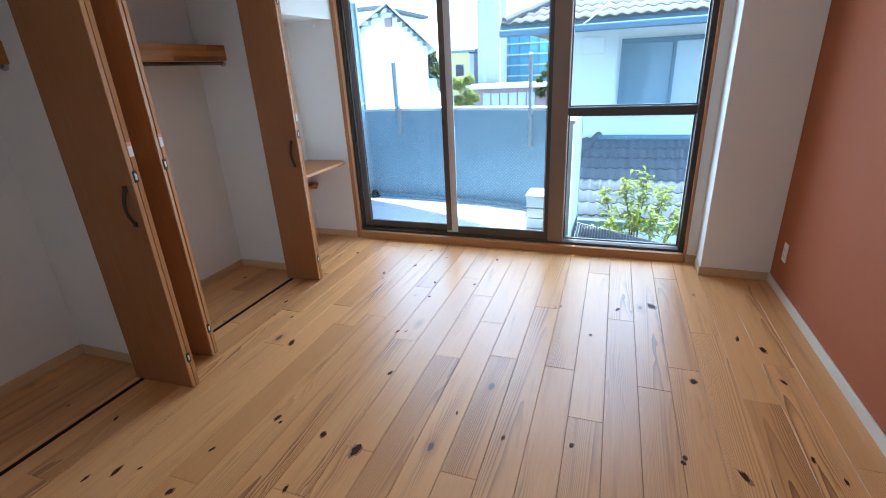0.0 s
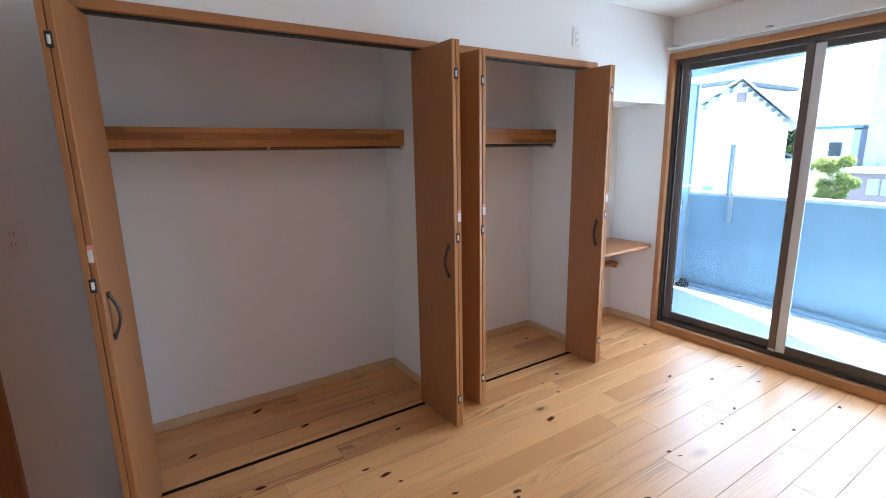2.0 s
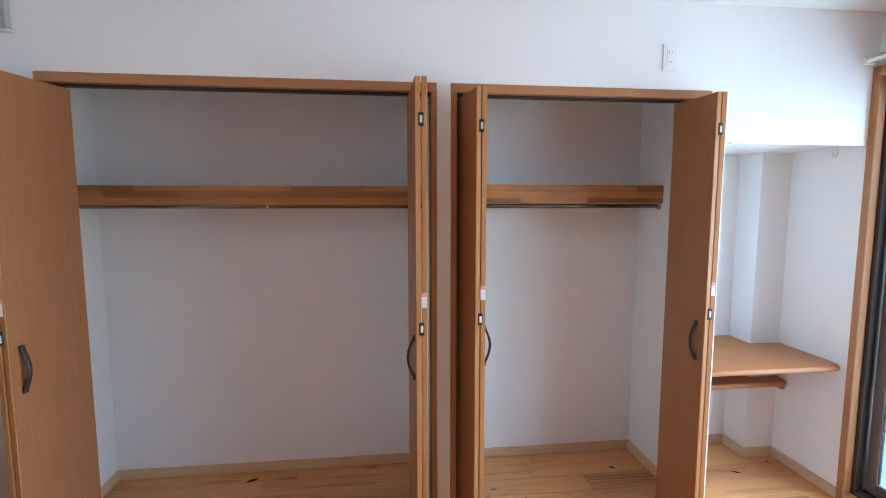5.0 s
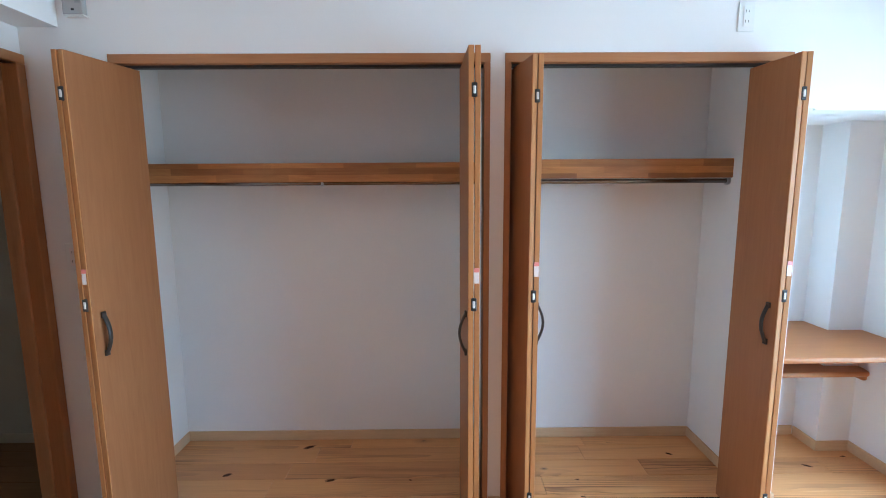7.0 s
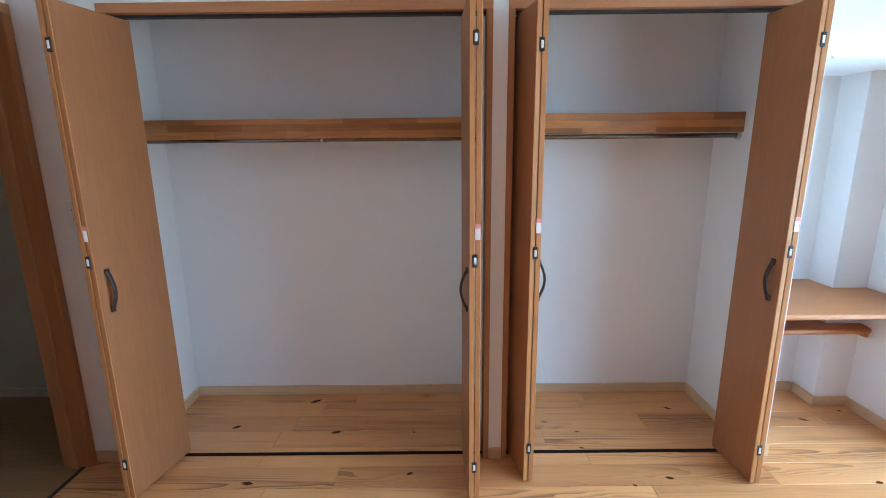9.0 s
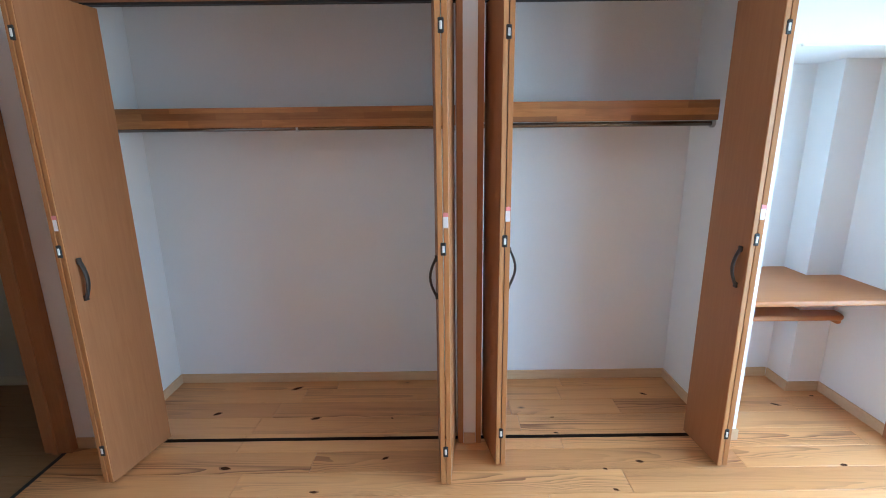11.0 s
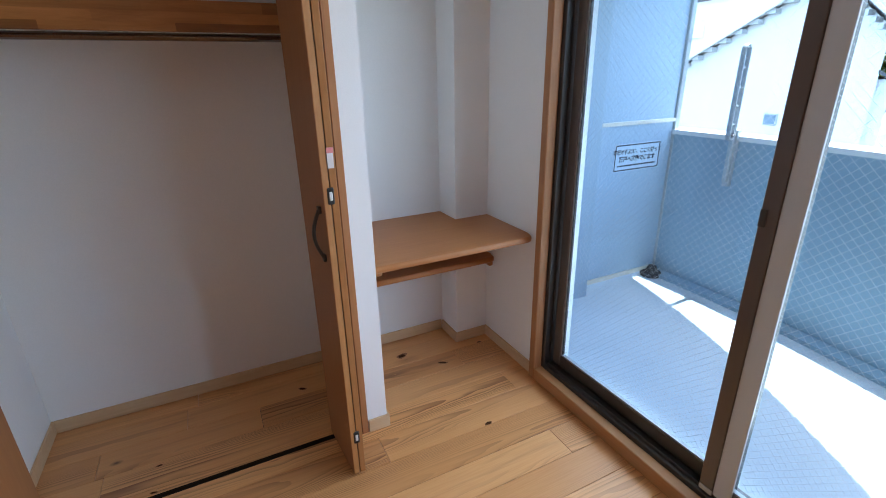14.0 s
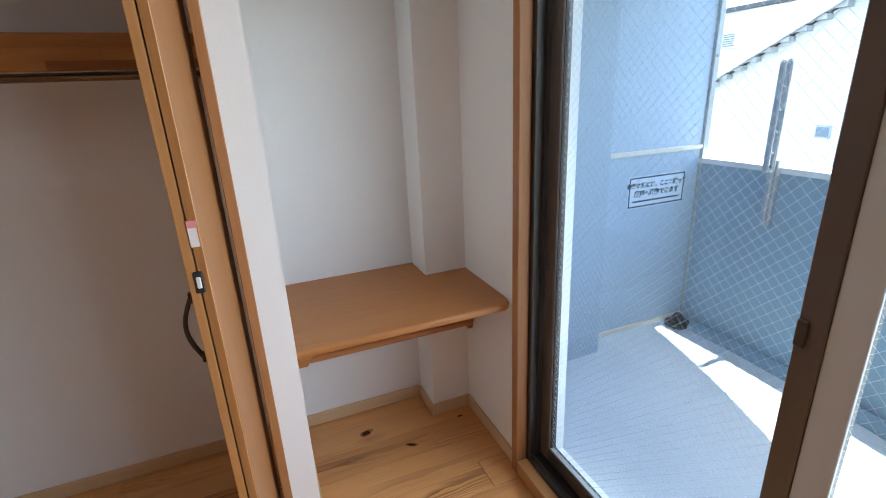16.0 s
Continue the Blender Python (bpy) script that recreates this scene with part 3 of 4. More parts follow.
def folding_door(nose, pivot, slide, side, label):
    """A folded pair of leaves. side: +1 if the sliding leaf is on the +y side."""
    n = Vector(nose)
    d = thing("folding_door", (nose[0] - 0.15, nose[1], 0), label, "closet door", "open folding closet doors")
    off = 0.0118
    leaf("leaf", (n.x, n.y - side * off), pivot, d)
    l2, m = leaf("leaf", (n.x, n.y + side * off), slide, d)
    for z in (1.885, 1.085, 0.178):
        h = part("hinge", box((n.x - 0.004, n.y - 0.011, z - 0.026), (n.x + 0.004, n.y + 0.011, z + 0.026), 0.003), BLACK, d, "small black hinge with white centre")
        part("hinge_pin", box((n.x + 0.001, n.y - 0.005, z - 0.014), (n.x + 0.006, n.y + 0.005, z + 0.014), 0.002), WHITE, h, "white hinge centre")
    sy = n.y + 0.010
    s = part("sticker", box((n.x + 0.001, sy - 0.010, 1.168), (n.x + 0.0025, sy + 0.010, 1.228)), STICKER, d, "small white and pink warning sticker")
    part("sticker_band", box((n.x + 0.0026, sy - 0.010, 1.212), (n.x + 0.0032, sy + 0.010, 1.228)), PINK, s, "pink band of the sticker")
    # arched handle on the sliding leaf, bowed away from its face
    out = -side * 0.0105
    pts = []
    for i in range(11):
        u = i / 10
        pts.append(m @ Vector((0.045, out - side * (0.006 + 0.024 * math.sin(math.pi * u)), 0.878 + 0.158 * u)))
    bm = sweep(pts, 0.0085, 0.005, m.to_3x3() @ Vector((1, 0, 0)))
    for u in (0.0, 1.0):
        z = 0.878 + 0.158 * u
        y0_, y1_ = sorted((out, out - side * 0.010))
        box((0.035, y0_, z - 0.012), (0.055, y1_, z + 0.012), 0.002, bm, m=m)
    part("handle", bm, HANDLE, l2, "dark bronze arched handle")
    return d


folding_door((-1.785, -0.034), (-2.115, 0.016), (-2.115, 0.050), 1, "open brown wooden folding door at the wide closet's hall end")
folding_door((-1.749, 1.482), (-2.115, 1.527), (-2.115, 1.455), -1, "open brown wooden folding door of the wide closet, handle inward")
folding_door((-1.872, 1.737), (-2.115, 1.680), (-2.115, 1.752), 1, "open brown wooden folding door of the narrow closet")
folding_door((-1.845, 2.760), (-2.115, 2.812), (-2.115, 2.728), -1, "open brown wooden folding door beside the desk niche")


# ---- closet shelves and rods ----
def closet_shelf(y0, y1, label, z=1.572):
    s = thing("closet_shelf", (-2.55, (y0 + y1) / 2, 1.57), label, "shelf", "closet shelves")
    part("fascia", box((-2.440, y0, z), (-2.418, y1, z + 0.098), 0.002), RAIL_WOOD, s, "deep brown laminated front board")
    part("shelf_board", box((XB, y0, z + 0.074), (-2.441, y1, z + 0.094), 0.001), WALL, s)


def hanging_rod(y0, y1, mids, label):
    r = thing("hanging_rod", (-2.48, (y0 + y1) / 2, 1.557), label, "rod", "closet rods")
    part("rod", tube((-2.455, y0, 1.557), (-2.455, y1, 1.557), 0.0125), STEEL, r)
    for y, s in ((y0, 1), (y1, -1)):
        bm = tube((-2.455, y, 1.557), (-2.455, y + s * 0.014, 1.557), 0.022)
        part("end_socket", bm, SILVER, r)
    for y in mids:
        bm = box((-2.466, y - 0.010, 1.540), (-2.444, y + 0.010, 1.5435), 0.003)
        box((-2.462, y - 0.006, 1.5435), (-2.4415, y + 0.006, 1.600), bm=bm)
        part("hanger_bracket", bm, SILVER, r)


closet_shelf(-0.19, 1.552, "brown laminated front board of the wide closet's shelf", 1.560)
closet_shelf(1.652, 2.873, "brown laminated front board of the narrow closet's shelf")
hanging_rod(-0.19, 1.552, (0.746,), "chromed hanging rod with a centre bracket in the wide closet")
hanging_rod(1.652, 2.873, (), "chromed hanging rod in the narrow closet")

# ---- niche desk ----
def board(outline, z0, z1, r):
    bm = prism(outline, z0, z1)
    es = [e for e in bm.edges if abs(e.verts[0].co.z - e.verts[1].co.z) < 1e-5 and max(e.verts[0].co.x, e.verts[1].co.x) > FRONT and min(e.verts[0].co.x, e.verts[1].co.x) > FRONT - 0.06]
    bmesh.ops.bevel(bm, geom=es, offset=r, segments=4, affect="EDGES", profile=0.5)
    return bm


FRONT = -2.12
desk = thing("niche_desk", (-2.35, 3.34, 0.655), "reddish-brown wooden desk board with rounded front fitted in the niche", "desk")
corner = [(-2.127 + 0.045 * math.cos(a), 3.675 + 0.045 * math.sin(a)) for a in (1.5, 1.1, 0.7, 0.3, 0.0)]
part("desktop", board([(XB, 2.946), (-2.082, 2.946), *reversed(corner), (-2.15, YW - 0.001), (-2.501, YW - 0.001), (-2.501, 3.529), (XB, 3.529)], 0.694, 0.723, 0.012), DESK_WOOD, desk)
part("batten", box((-2.48, 3.692, 0.666), (-2.15, YW - 0.001, 0.694), 0.008, seg=3), DESK_WOOD, desk)
part("batten", box((-2.62, 2.946, 0.666), (-2.12, 2.995, 0.694), 0.008, seg=3), DESK_WOOD, desk)
FRONT = -2.43
low = thing("niche_shelf", (-2.54, 3.34, 0.44), "narrow reddish-brown wooden shelf under the desk board", "shelf")
corner = [(-2.435 + 0.03 * math.cos(a), 3.69 + 0.03 * math.sin(a)) for a in (1.5, 1.1, 0.7, 0.3, 0.0)]
part("shelf_board", board([(XB, 2.946), (-2.405, 2.946), *reversed(corner), (-2.47, YW - 0.001), (-2.499, YW - 0.001), (-2.499, 3.529), (XB, 3.529)], 0.482, 0.513, 0.012), DESK_WOOD, low)
part("batten", box((-2.495, 3.692, 0.452), (-2.43, YW - 0.001, 0.482), 0.008, seg=3), DESK_WOOD, low)
part("batten", box((-2.62, 2.946, 0.452), (-2.44, 2.995, 0.482), 0.008, seg=3), DESK_WOOD, low)
cap = thing("sleeve_cap", (-2.24, YW, 1.835), "small pale round sleeve cap under the niche soffit", "cap")
part("ring", tube((-2.24, YW, 1.835), (-2.24, YW - 0.010, 1.835), 0.024, n=20, r2=0.021), WALL, cap)
part("plug", tube((-2.24, YW - 0.010, 1.835), (-2.24, YW - 0.016, 1.835), 0.012, n=16, r2=0.010), WHITE, cap)


# ---- switches and outlets ----
def outlet(at, along, w, h, label, kind="outlet"):
    """A wall plate with rocker or sockets; along: plan direction of its width; stands out along the other axis."""
    a = Vector(at)
    o = thing("wall_outlet" if kind == "outlet" else "light_switch", at, label, kind)
    s = Vector(along)
    nrm = Vector((s.y, -s.x, 0)) if kind != "flip" else Vector((-s.y, s.x, 0))
    m = Matrix.Translation(a) @ Matrix(((s.x, nrm.x, 0, 0), (s.y, nrm.y, 0, 0), (0, 0, 1, 0), (0, 0, 0, 1)))
    part("plate", box((-w / 2, 0, -h / 2), (w / 2, 0.006, h / 2), 0.003, m=m, seg=2), WHITE, o)
    part("insert", box((-w / 4.5, 0.0062, -h / 3), (w / 4.5, 0.0085, h / 3), 0.001, m=m), STICKER if kind == "switch" else WHITE, o)
    for z in (-h * 0.17, h * 0.17):
        for x in (-0.006, 0.006):
            part("slot", box((x - 0.001, 0.0086, z - 0.005), (x + 0.001, 0.0090, z + 0.005), m=m), BLACK, o)
    return o


outlet((XW, 2.642, 2.233), (0, 1, 0), 0.07, 0.12, "white wall outlet high above the narrow closet")
outlet((XR, 3.31, 0.275), (0, -1, 0), 0.07, 0.12, "white wall outlet low on the terracotta wall")
outlet((XW, -0.262, 1.24), (0, 1, 0), 0.07, 0.12, "white light switch on the wall beside the doorway", "switch")
chime = thing("wall_chime", (XW, -0.135, 2.235), "small grey plastic chime box high on the wall", "chime")
part("housing", box((XW, -0.176, 2.240), (XW + 0.028, -0.094, 2.362), 0.004, seg=2), CHIME_GREY, chime)
part("base", box((XW, -0.172, 2.234), (XW + 0.031, -0.088, 2.2395), 0.001), WHITE, chime, "pale lower rim")
part("label_plate", box((XW + 0.0282, -0.122, 2.285), (XW + 0.0292, -0.100, 2.315)), GASKET, chime, "darker small plate")
part("indicator", box((XW + 0.0282, -0.140, 2.256), (XW + 0.0292, -0.128, 2.264)), BLACK, chime)
structure("ceiling_beam", box((XW, YB, 2.20), (XR, -0.223, ZC)), WALL, "white papered beam along the ceiling over the doorway", "beam")

# ---- doorway to the hall ----
dw = thing("door_1", (-1.6, YB, 0), "brown wooden casing of the open doorway to the dark hall", "doorway", kind="structure")
part("casing", box((-2.047, YB - 0.12, 0), (-2.005, YB + 0.018, 2.05), 0.003), TRIM_Z, dw)
part("casing", box((-1.365, YB - 0.13, 0), (-1.30, YB + 0.018, 2.05), 0.003), TRIM_Z, dw)
part("casing_head", box((-2.047, YB - 0.12, 2.05), (-1.30, YB + 0.018, 2.09), 0.003), TRIM_X, dw)
part("door_stop", box((-2.005, YB - 0.075, 0), (-1.992, YB - 0.045, 2.05), 0.002), TRIM_Z, dw)
part("threshold", box((-2.005, YB - 0.03, 0.0), (-1.35, YB - 0.012, 0.003)), BLACK, dw, "dark floor joint strip")

# ---- balcony ----
ZB, ZP = -0.07, 1.02


def rim(x, off=0.0):
    """The parapet's inner line in plan."""
    return 5.47 - 0.072 * (x + 2.6) ** 2 + off


def band(x0, x1, z0, z1, off0, off1, bm=None, n=24):
    """A curved wall along the rim."""
    xs = [x0 + (x1 - x0) * i / n for i in range(n + 1)]
    return prism([(x, rim(x, off0)) for x in xs] + [(x, rim(x, off1)) for x in reversed(xs)], z0, z1, bm)


xs = [-2.95 + 2.80 * i / 24 for i in range(25)]
structure("balcony_floor", prism([(-2.95, 3.95), (-0.15, 3.95)] + [(x, rim(x, 0.16)) for x in reversed(xs)], ZB - 0.2, ZB), BALC_FLOOR, "pale grey coated balcony floor", "floor")
par = thing("parapet", (-1.5, 5.4, ZB), "curved blue-grey rendered balcony parapet with a pale coping", "parapet", kind="structure")
part("wall", band(-2.95, -0.15, ZB, ZP - 0.03, 0.0, 0.16), PARAPET, par)
part("coping", band(-2.95, -0.14, ZP - 0.03, ZP, -0.012, 0.172), COPING, par, "pale coping")
part("gutter_edge", band(-2.75, -0.33, ZB, ZB + 0.025, -0.10, -0.002), PARAPET, par, "low upstand along the foot")
end = thing("balcony_end_wall", (-0.22, 4.5, ZB), "white rendered end wall of the balcony", "wall", kind="structure")
part("wall", box((-0.31, 3.952, ZB - 0.2), (-0.15, rim(-0.23) - 0.002, ZP - 0.03)), COPING, end)
part("coping", box((-0.325, 3.952, ZP - 0.03), (-0.135, rim(-0.23) - 0.014, ZP), 0.003), COPING, end)
structure("balcony_pier", box((-2.95, 3.952, ZB - 0.2), (-2.69, 4.67, 2.46)), OUT_WALL, "pale blue-grey painted wall pier on the balcony")


def slab(x, off=0.0):
    """Plan line of the upper slab's edge, cut more slanting than the parapet."""
    return 5.335 - 0.42 * (x + 1.9) - 0.10 * (x + 1.9) ** 2 + off


ss = [-3.1 + 2.98 * i / 24 for i in range(25)]
structure("balcony_ceiling", prism([(-3.1, 3.951), (-0.12, 3.951)] + [(x, slab(x, -0.13)) for x in reversed(ss)], 2.46, 2.6), COPING, "white painted balcony soffit", "ceiling")
structure("balcony_beam", prism([(x, slab(x, -0.128)) for x in ss] + [(x, slab(x)) for x in reversed(ss)], 2.30, 2.62), OUT_WALL, "pale blue-grey painted beam along the balcony edge", "beam")
# eave out of view, added so that no sun enters the fixed pane
structure("upper_eave", box((-0.11, 3.951, 2.46), (6.0, 4.95, 2.6)), COPING, "unseen white eave added to keep sun off the fixed window", "ceiling")
structure("outer_wall", box((-3.1, 3.96, 2.61), (6.0, 4.0, 5.2)), OUT_WALL, "pale painted outer wall above the balcony")

scr = thing("partition_screen", (-2.8, 5.1, ZB), "pale blue balcony escape partition with a metal frame and notice", "partition")
X0, X1 = -2.825, -2.795
ya, yb = 4.70, 5.46
part("frame_post", box((X0 - 0.01, ya, ZB), (X1 + 0.012, ya + 0.03, 2.22), 0.003), LIGHT_METAL, scr)
part("frame_post", box((X0 - 0.01, yb, ZB), (X1 + 0.012, yb + 0.04, 2.22), 0.003), LIGHT_METAL, scr)
part("frame_rail", box((X0 - 0.006, ya + 0.03, 2.19), (X1 + 0.008, yb, 2.22), 0.002), LIGHT_METAL, scr)
part("frame_rail", box((X0 - 0.006, ya + 0.03, 1.078), (X1 + 0.010, yb, 1.102), 0.002), BASE_PALE, scr, "middle rail of the frame")
part("frame_rail", box((X0 - 0.006, ya + 0.03, ZB + 0.02), (X1 + 0.010, yb, ZB + 0.05), 0.002), BASE_PALE, scr, "pale bottom rail with brown stains")
part("board", box((X0 + 0.008, ya + 0.03, ZB + 0.05), (X1 - 0.008, yb, 1.078)), PANEL, scr)
part("board", box((X0 + 0.008, ya + 0.03, 1.102), (X1 - 0.008, yb, 2.19)), PANEL, scr)
for z in (0.3, 0.98, 1.6):
    part("bolt", tube((X1 + 0.012, yb + 0.02, z), (X1 + 0.02, yb + 0.02, z), 0.009, n=8), LIGHT_METAL, scr)
sx = X1 - 0.0075
sg = part("notice", box((sx, 4.917, 0.762), (sx + 0.0015, 5.359, 0.952)), SIGN_WHITE, scr, "white evacuation notice with dark border and text")
bm = box((sx + 0.0016, 4.922, 0.938), (sx + 0.0024, 5.354, 0.947))
box((sx + 0.0016, 4.922, 0.767), (sx + 0.0024, 5.354, 0.776), bm=bm)
box((sx + 0.0016, 4.922, 0.776), (sx + 0.0024, 4.931, 0.938), bm=bm)
box((sx + 0.0016, 5.345, 0.776), (sx + 0.0024, 5.354, 0.938), bm=bm)
part("border", bm, SIGN_INK, sg, "dark border line")


def words(text, size, y, z, parent, x):
    cu = bpy.data.curves.new("words", "FONT")
    cu.body, cu.size, cu.extrude, cu.align_x, cu.offset = text, size, 0.0004, "CENTER", 0.0018
    tmp = bpy.data.objects.new("words", cu)
    me = bpy.data.meshes.new_from_object(tmp)
    bpy.data.objects.remove(tmp)
    me.transform(Matrix.Translation((x, y, z)) @ Euler((radians(90), 0, radians(90))).to_matrix().to_4x4())
    me.transform(Matrix.Translation(-ORIGIN[parent]))
    me.materials.clear()
    me.materials.append(SIGN_INK)
    ob = new("lettering", me)
    ob.parent = parent
    ORIGIN[ob] = ORIGIN[parent]


words("非常の際には、ここを破って", 0.0355, 5.138, 0.884, sg, sx + 0.0022)
words("隣戸へ避難できます", 0.0385, 5.138, 0.834, sg, sx + 0.0022)
bm = box((sx + 0.0016, 4.955, 0.797), (sx + 0.0022, 5.32, 0.807))
part("small_print", bm, SIGN_INK, sg, "line of small print")
dr = thing("drain_outlet", (-2.72, 5.38, ZB), "black rubber drain outlet in the balcony corner", "drain")
part("grate", prism([(-2.79 + 0.06 + 0.075 * math.cos(a * 0.524), 5.36 + 0.075 * math.sin(a * 0.524)) for a in range(12)], ZB, ZB + 0.03), RUBBER, dr)
part("pipe", tube((-2.73, 5.37, ZB + 0.03), (-2.73, 5.37, ZB + 0.075), 0.045, n=14, r2=0.03), RUBBER, dr)


def pole_holder(x, z0, z1, label):
    y = rim(x)
    h = thing("laundry_pole_holder", (x, y, z0), label, "pole holder", "laundry pole holders")
    part("base_bracket", box((x - 0.022, y - 0.035, z0), (x + 0.022, y - 0.0005, z0 + 0.36), 0.004), LIGHT_METAL, h)
    part("post", box((x - 0.012, y - 0.058, z0 + 0.03), (x + 0.012, y - 0.035, z0 + 0.40), 0.003), LIGHT_METAL, h)
    # raised arm: a long flat loop with cross webs between its holes
    zb = z0 + 0.30
    yy = y - 0.072
    n = 10
    ring = []
    w = 0.024
    for i in range(n + 1):
        a = math.pi * i / n
        ring.append((yy + w * math.cos(a), z1 - w + w * math.sin(a)))
    for i in range(n + 1):
        a = math.pi + math.pi * i / n
        ring.append((yy + w * math.cos(a), zb + w + w * math.sin(a)))
    ring.append(ring[0])
    arm = part("arm", sweep([(x, a, b) for a, b in ring], 0.015, 0.006, (1, 0, 0)), LIGHT_METAL, h)
    for i in range(1, 5):
        z = zb + (z1 - zb) * i / 5
        part("web", tube((x, yy - w, z), (x, yy + w, z - 0.02), 0.006, n=8), LIGHT_METAL, arm)
    part("pivot", tube((x - 0.02, yy, zb + 0.03), (x + 0.02, yy, zb + 0.03), 0.010, n=10), STEEL, h)


pole_holder(-2.33, 0.70, 1.55, "grey metal laundry pole holder on the parapet near the partition")
pole_holder(-0.685, 0.61, 1.55, "grey metal laundry pole holder on the parapet near the end wall")

cab = thing("storage_box", (-0.47, 4.58, ZB), "white and beige stacked plastic storage box on the balcony", "storage box")
z = ZB
for i, (h, mm) in enumerate(((0.11, GRATE), (0.105, BASE_PALE), (0.105, GRATE))):
    part("drawer", box((-0.595 + 0.004 * (i % 2), 4.46, z), (-0.345, 4.72, z + h - 0.006), 0.008, seg=2), (HOUSE_CREAM, BASE_PALE, HOUSE_CREAM)[i], cab)
    z += h
part("lid", box((-0.605, 4.45, z - 0.004), (-0.338, 4.73, z + 0.022), 0.008, seg=2), WHITE, cab)

# metal grating beyond the fixed pane
gr = thing("deck_grating", (0.3, 4.3, -0.05), "galvanised metal grating outside the fixed window", "grating")
part("rim", box((-0.145, 3.96, -0.085), (0.95, 3.985, -0.05)), GRATE, gr)
bm = bmesh.new()
for i in range(44):
    x = -0.14 + 0.025 * i
    yend = 4.70 - 0.62 * (x + 0.14)
    box((x, 3.985, -0.075), (x + 0.004, max(4.0, yend), -0.05), bm=bm)
tagged(part("bearing_bars", bm, GRATE, gr), kind="stuff")
bm = bmesh.new()
for j in range(28):
    y = 3.99 + 0.025 * j
    xe = min(0.93, -0.14 + (4.70 - y) / 0.62)
    if xe > -0.1:
        box((-0.14, y, -0.062), (xe, y + 0.004, -0.051), bm=bm)
tagged(part("cross_bars", bm, GRATE, gr), kind="stuff")
part("edge_bar", sweep([(-0.14, 4.71, -0.06), (0.4, 4.375, -0.06), (0.95, 4.035, -0.06)], 0.004, 0.014, (0, 0, 1)), GRATE, gr)

# ---- plant ----
def leaf_blade(bm, base, way, length, width, droop):
    way = way.normalized()
    side = way.cross(Vector((0, 0, 1)))
    side = side.normalized() if side.length > 0.05 else Vector((1, 0, 0))
    up = side.cross(way)
    a = bm.verts.new(base)
    p = base + way * length * 0.5
    tip = base + way * length - Vector((0, 0, droop * length))
    l, r = bm.verts.new(p + side * width + up * 0.004), bm.verts.new(p - side * width + up * 0.004)
    c = bm.verts.new(p - up * 0.004)
    t = bm.verts.new(tip)
    bm.faces.new((a, l, c)), bm.faces.new((a, c, r)), bm.faces.new((l, t, c)), bm.faces.new((c, t, r))


def shrub():
    rng = random.Random(5)
    s = thing("shrub", (0.5, 5.25, -3.0), "fresh green leafy shrub with pale twigs below the window", "shrub")
    tips = [(0.30, 5.1, 0.30), (0.10, 5.25, 0.12), (0.52, 5.2, 0.32), (0.72, 5.3, 0.18), (0.20, 5.0, -0.12), (0.42, 5.0, 0.02), (0.62, 5.0, -0.05), (0.88, 5.2, -0.12), (0.30, 4.95, -0.30), (0.58, 4.9, -0.30), (0.05, 5.2, -0.28), (0.80, 5.0, -0.36), (0.95, 5.3, 0.0), (0.45, 5.3, -0.2), (0.15, 5.1, -0.45), (0.7, 4.9, -0.5), (0.4, 4.9, -0.55), (0.95, 5.1, -0.5)]
    part("trunk", tube((0.5, 5.25, -3.0), (0.48, 5.22, -0.9), 0.035, r2=0.022, n=8), BARK, s)
    bm, lv = bmesh.new(), bmesh.new()
    for tx, ty, tz in tips:
        a, b = Vector((0.48, 5.22, -0.9)), Vector((tx, ty, tz))
        mid = a.lerp(b, 0.55) + Vector((rng.uniform(-.05, .05), rng.uniform(-.05, .05), -0.02))
        tube(a, mid, 0.012, bm, 6, 0.008)
        tube(mid, b, 0.008, bm, 6, 0.003)
        for k in range(80):
            u = rng.random() ** 0.6
            p = mid.lerp(b, 0.35 + 0.65 * u) + Vector((rng.gauss(0, .03), rng.gauss(0, .03), rng.gauss(0, .03)))
            th = rng.uniform(0, 6.28)
            leaf_blade(lv, p, Vector((math.cos(th), math.sin(th), rng.uniform(-0.35, 0.8))), rng.uniform(0.08, 0.15), rng.uniform(0.010, 0.018), rng.uniform(0.1, 0.4))
    part("branches", bm, BARK, s)
    tagged(part("leaves", lv, LEAF, s), kind="stuff")


shrub()


def tree(base, height, spread, label, seed, n=2600, size=0.16, leaf=TREE_LEAF):
    rng = random.Random(seed)
    b = Vector(base)
    t = thing("tree", base, label, "tree")
    top = b + Vector((0, 0, height * 0.7))
    bm = tube(b, top, spread * 0.07, n=9, r2=spread * 0.03)
    cents = []
    for i in range(16):
        th, u = rng.uniform(0, 6.28), rng.uniform(0.45, 1.0)
        r = spread * rng.uniform(0.25, 0.85) * (1.15 - 0.55 * abs(u - 0.65))
        c = b + Vector((r * math.cos(th), r * math.sin(th), height * u))
        cents.append((c, spread * rng.uniform(0.26, 0.42)))
        tube(b + Vector((0, 0, height * u * 0.6)), c, spread * 0.022, bm, 6, spread * 0.008)
    part("trunk", bm, BARK, t)
    lv = bmesh.new()
    for k in range(n):
        c, r = rng.choice(cents)
        d = Vector((rng.gauss(0, 1), rng.gauss(0, 1), rng.gauss(0, 0.8))).normalized() * r * rng.uniform(0.5, 1.0)
        leaf_blade(lv, c + d, Vector((rng.uniform(-1, 1), rng.uniform(-1, 1), rng.uniform(-.3, 1))), size * rng.uniform(0.7, 1.4), size * 0.35, 0.3)
    tagged(part("crown", lv, leaf, t), kind="stuff")


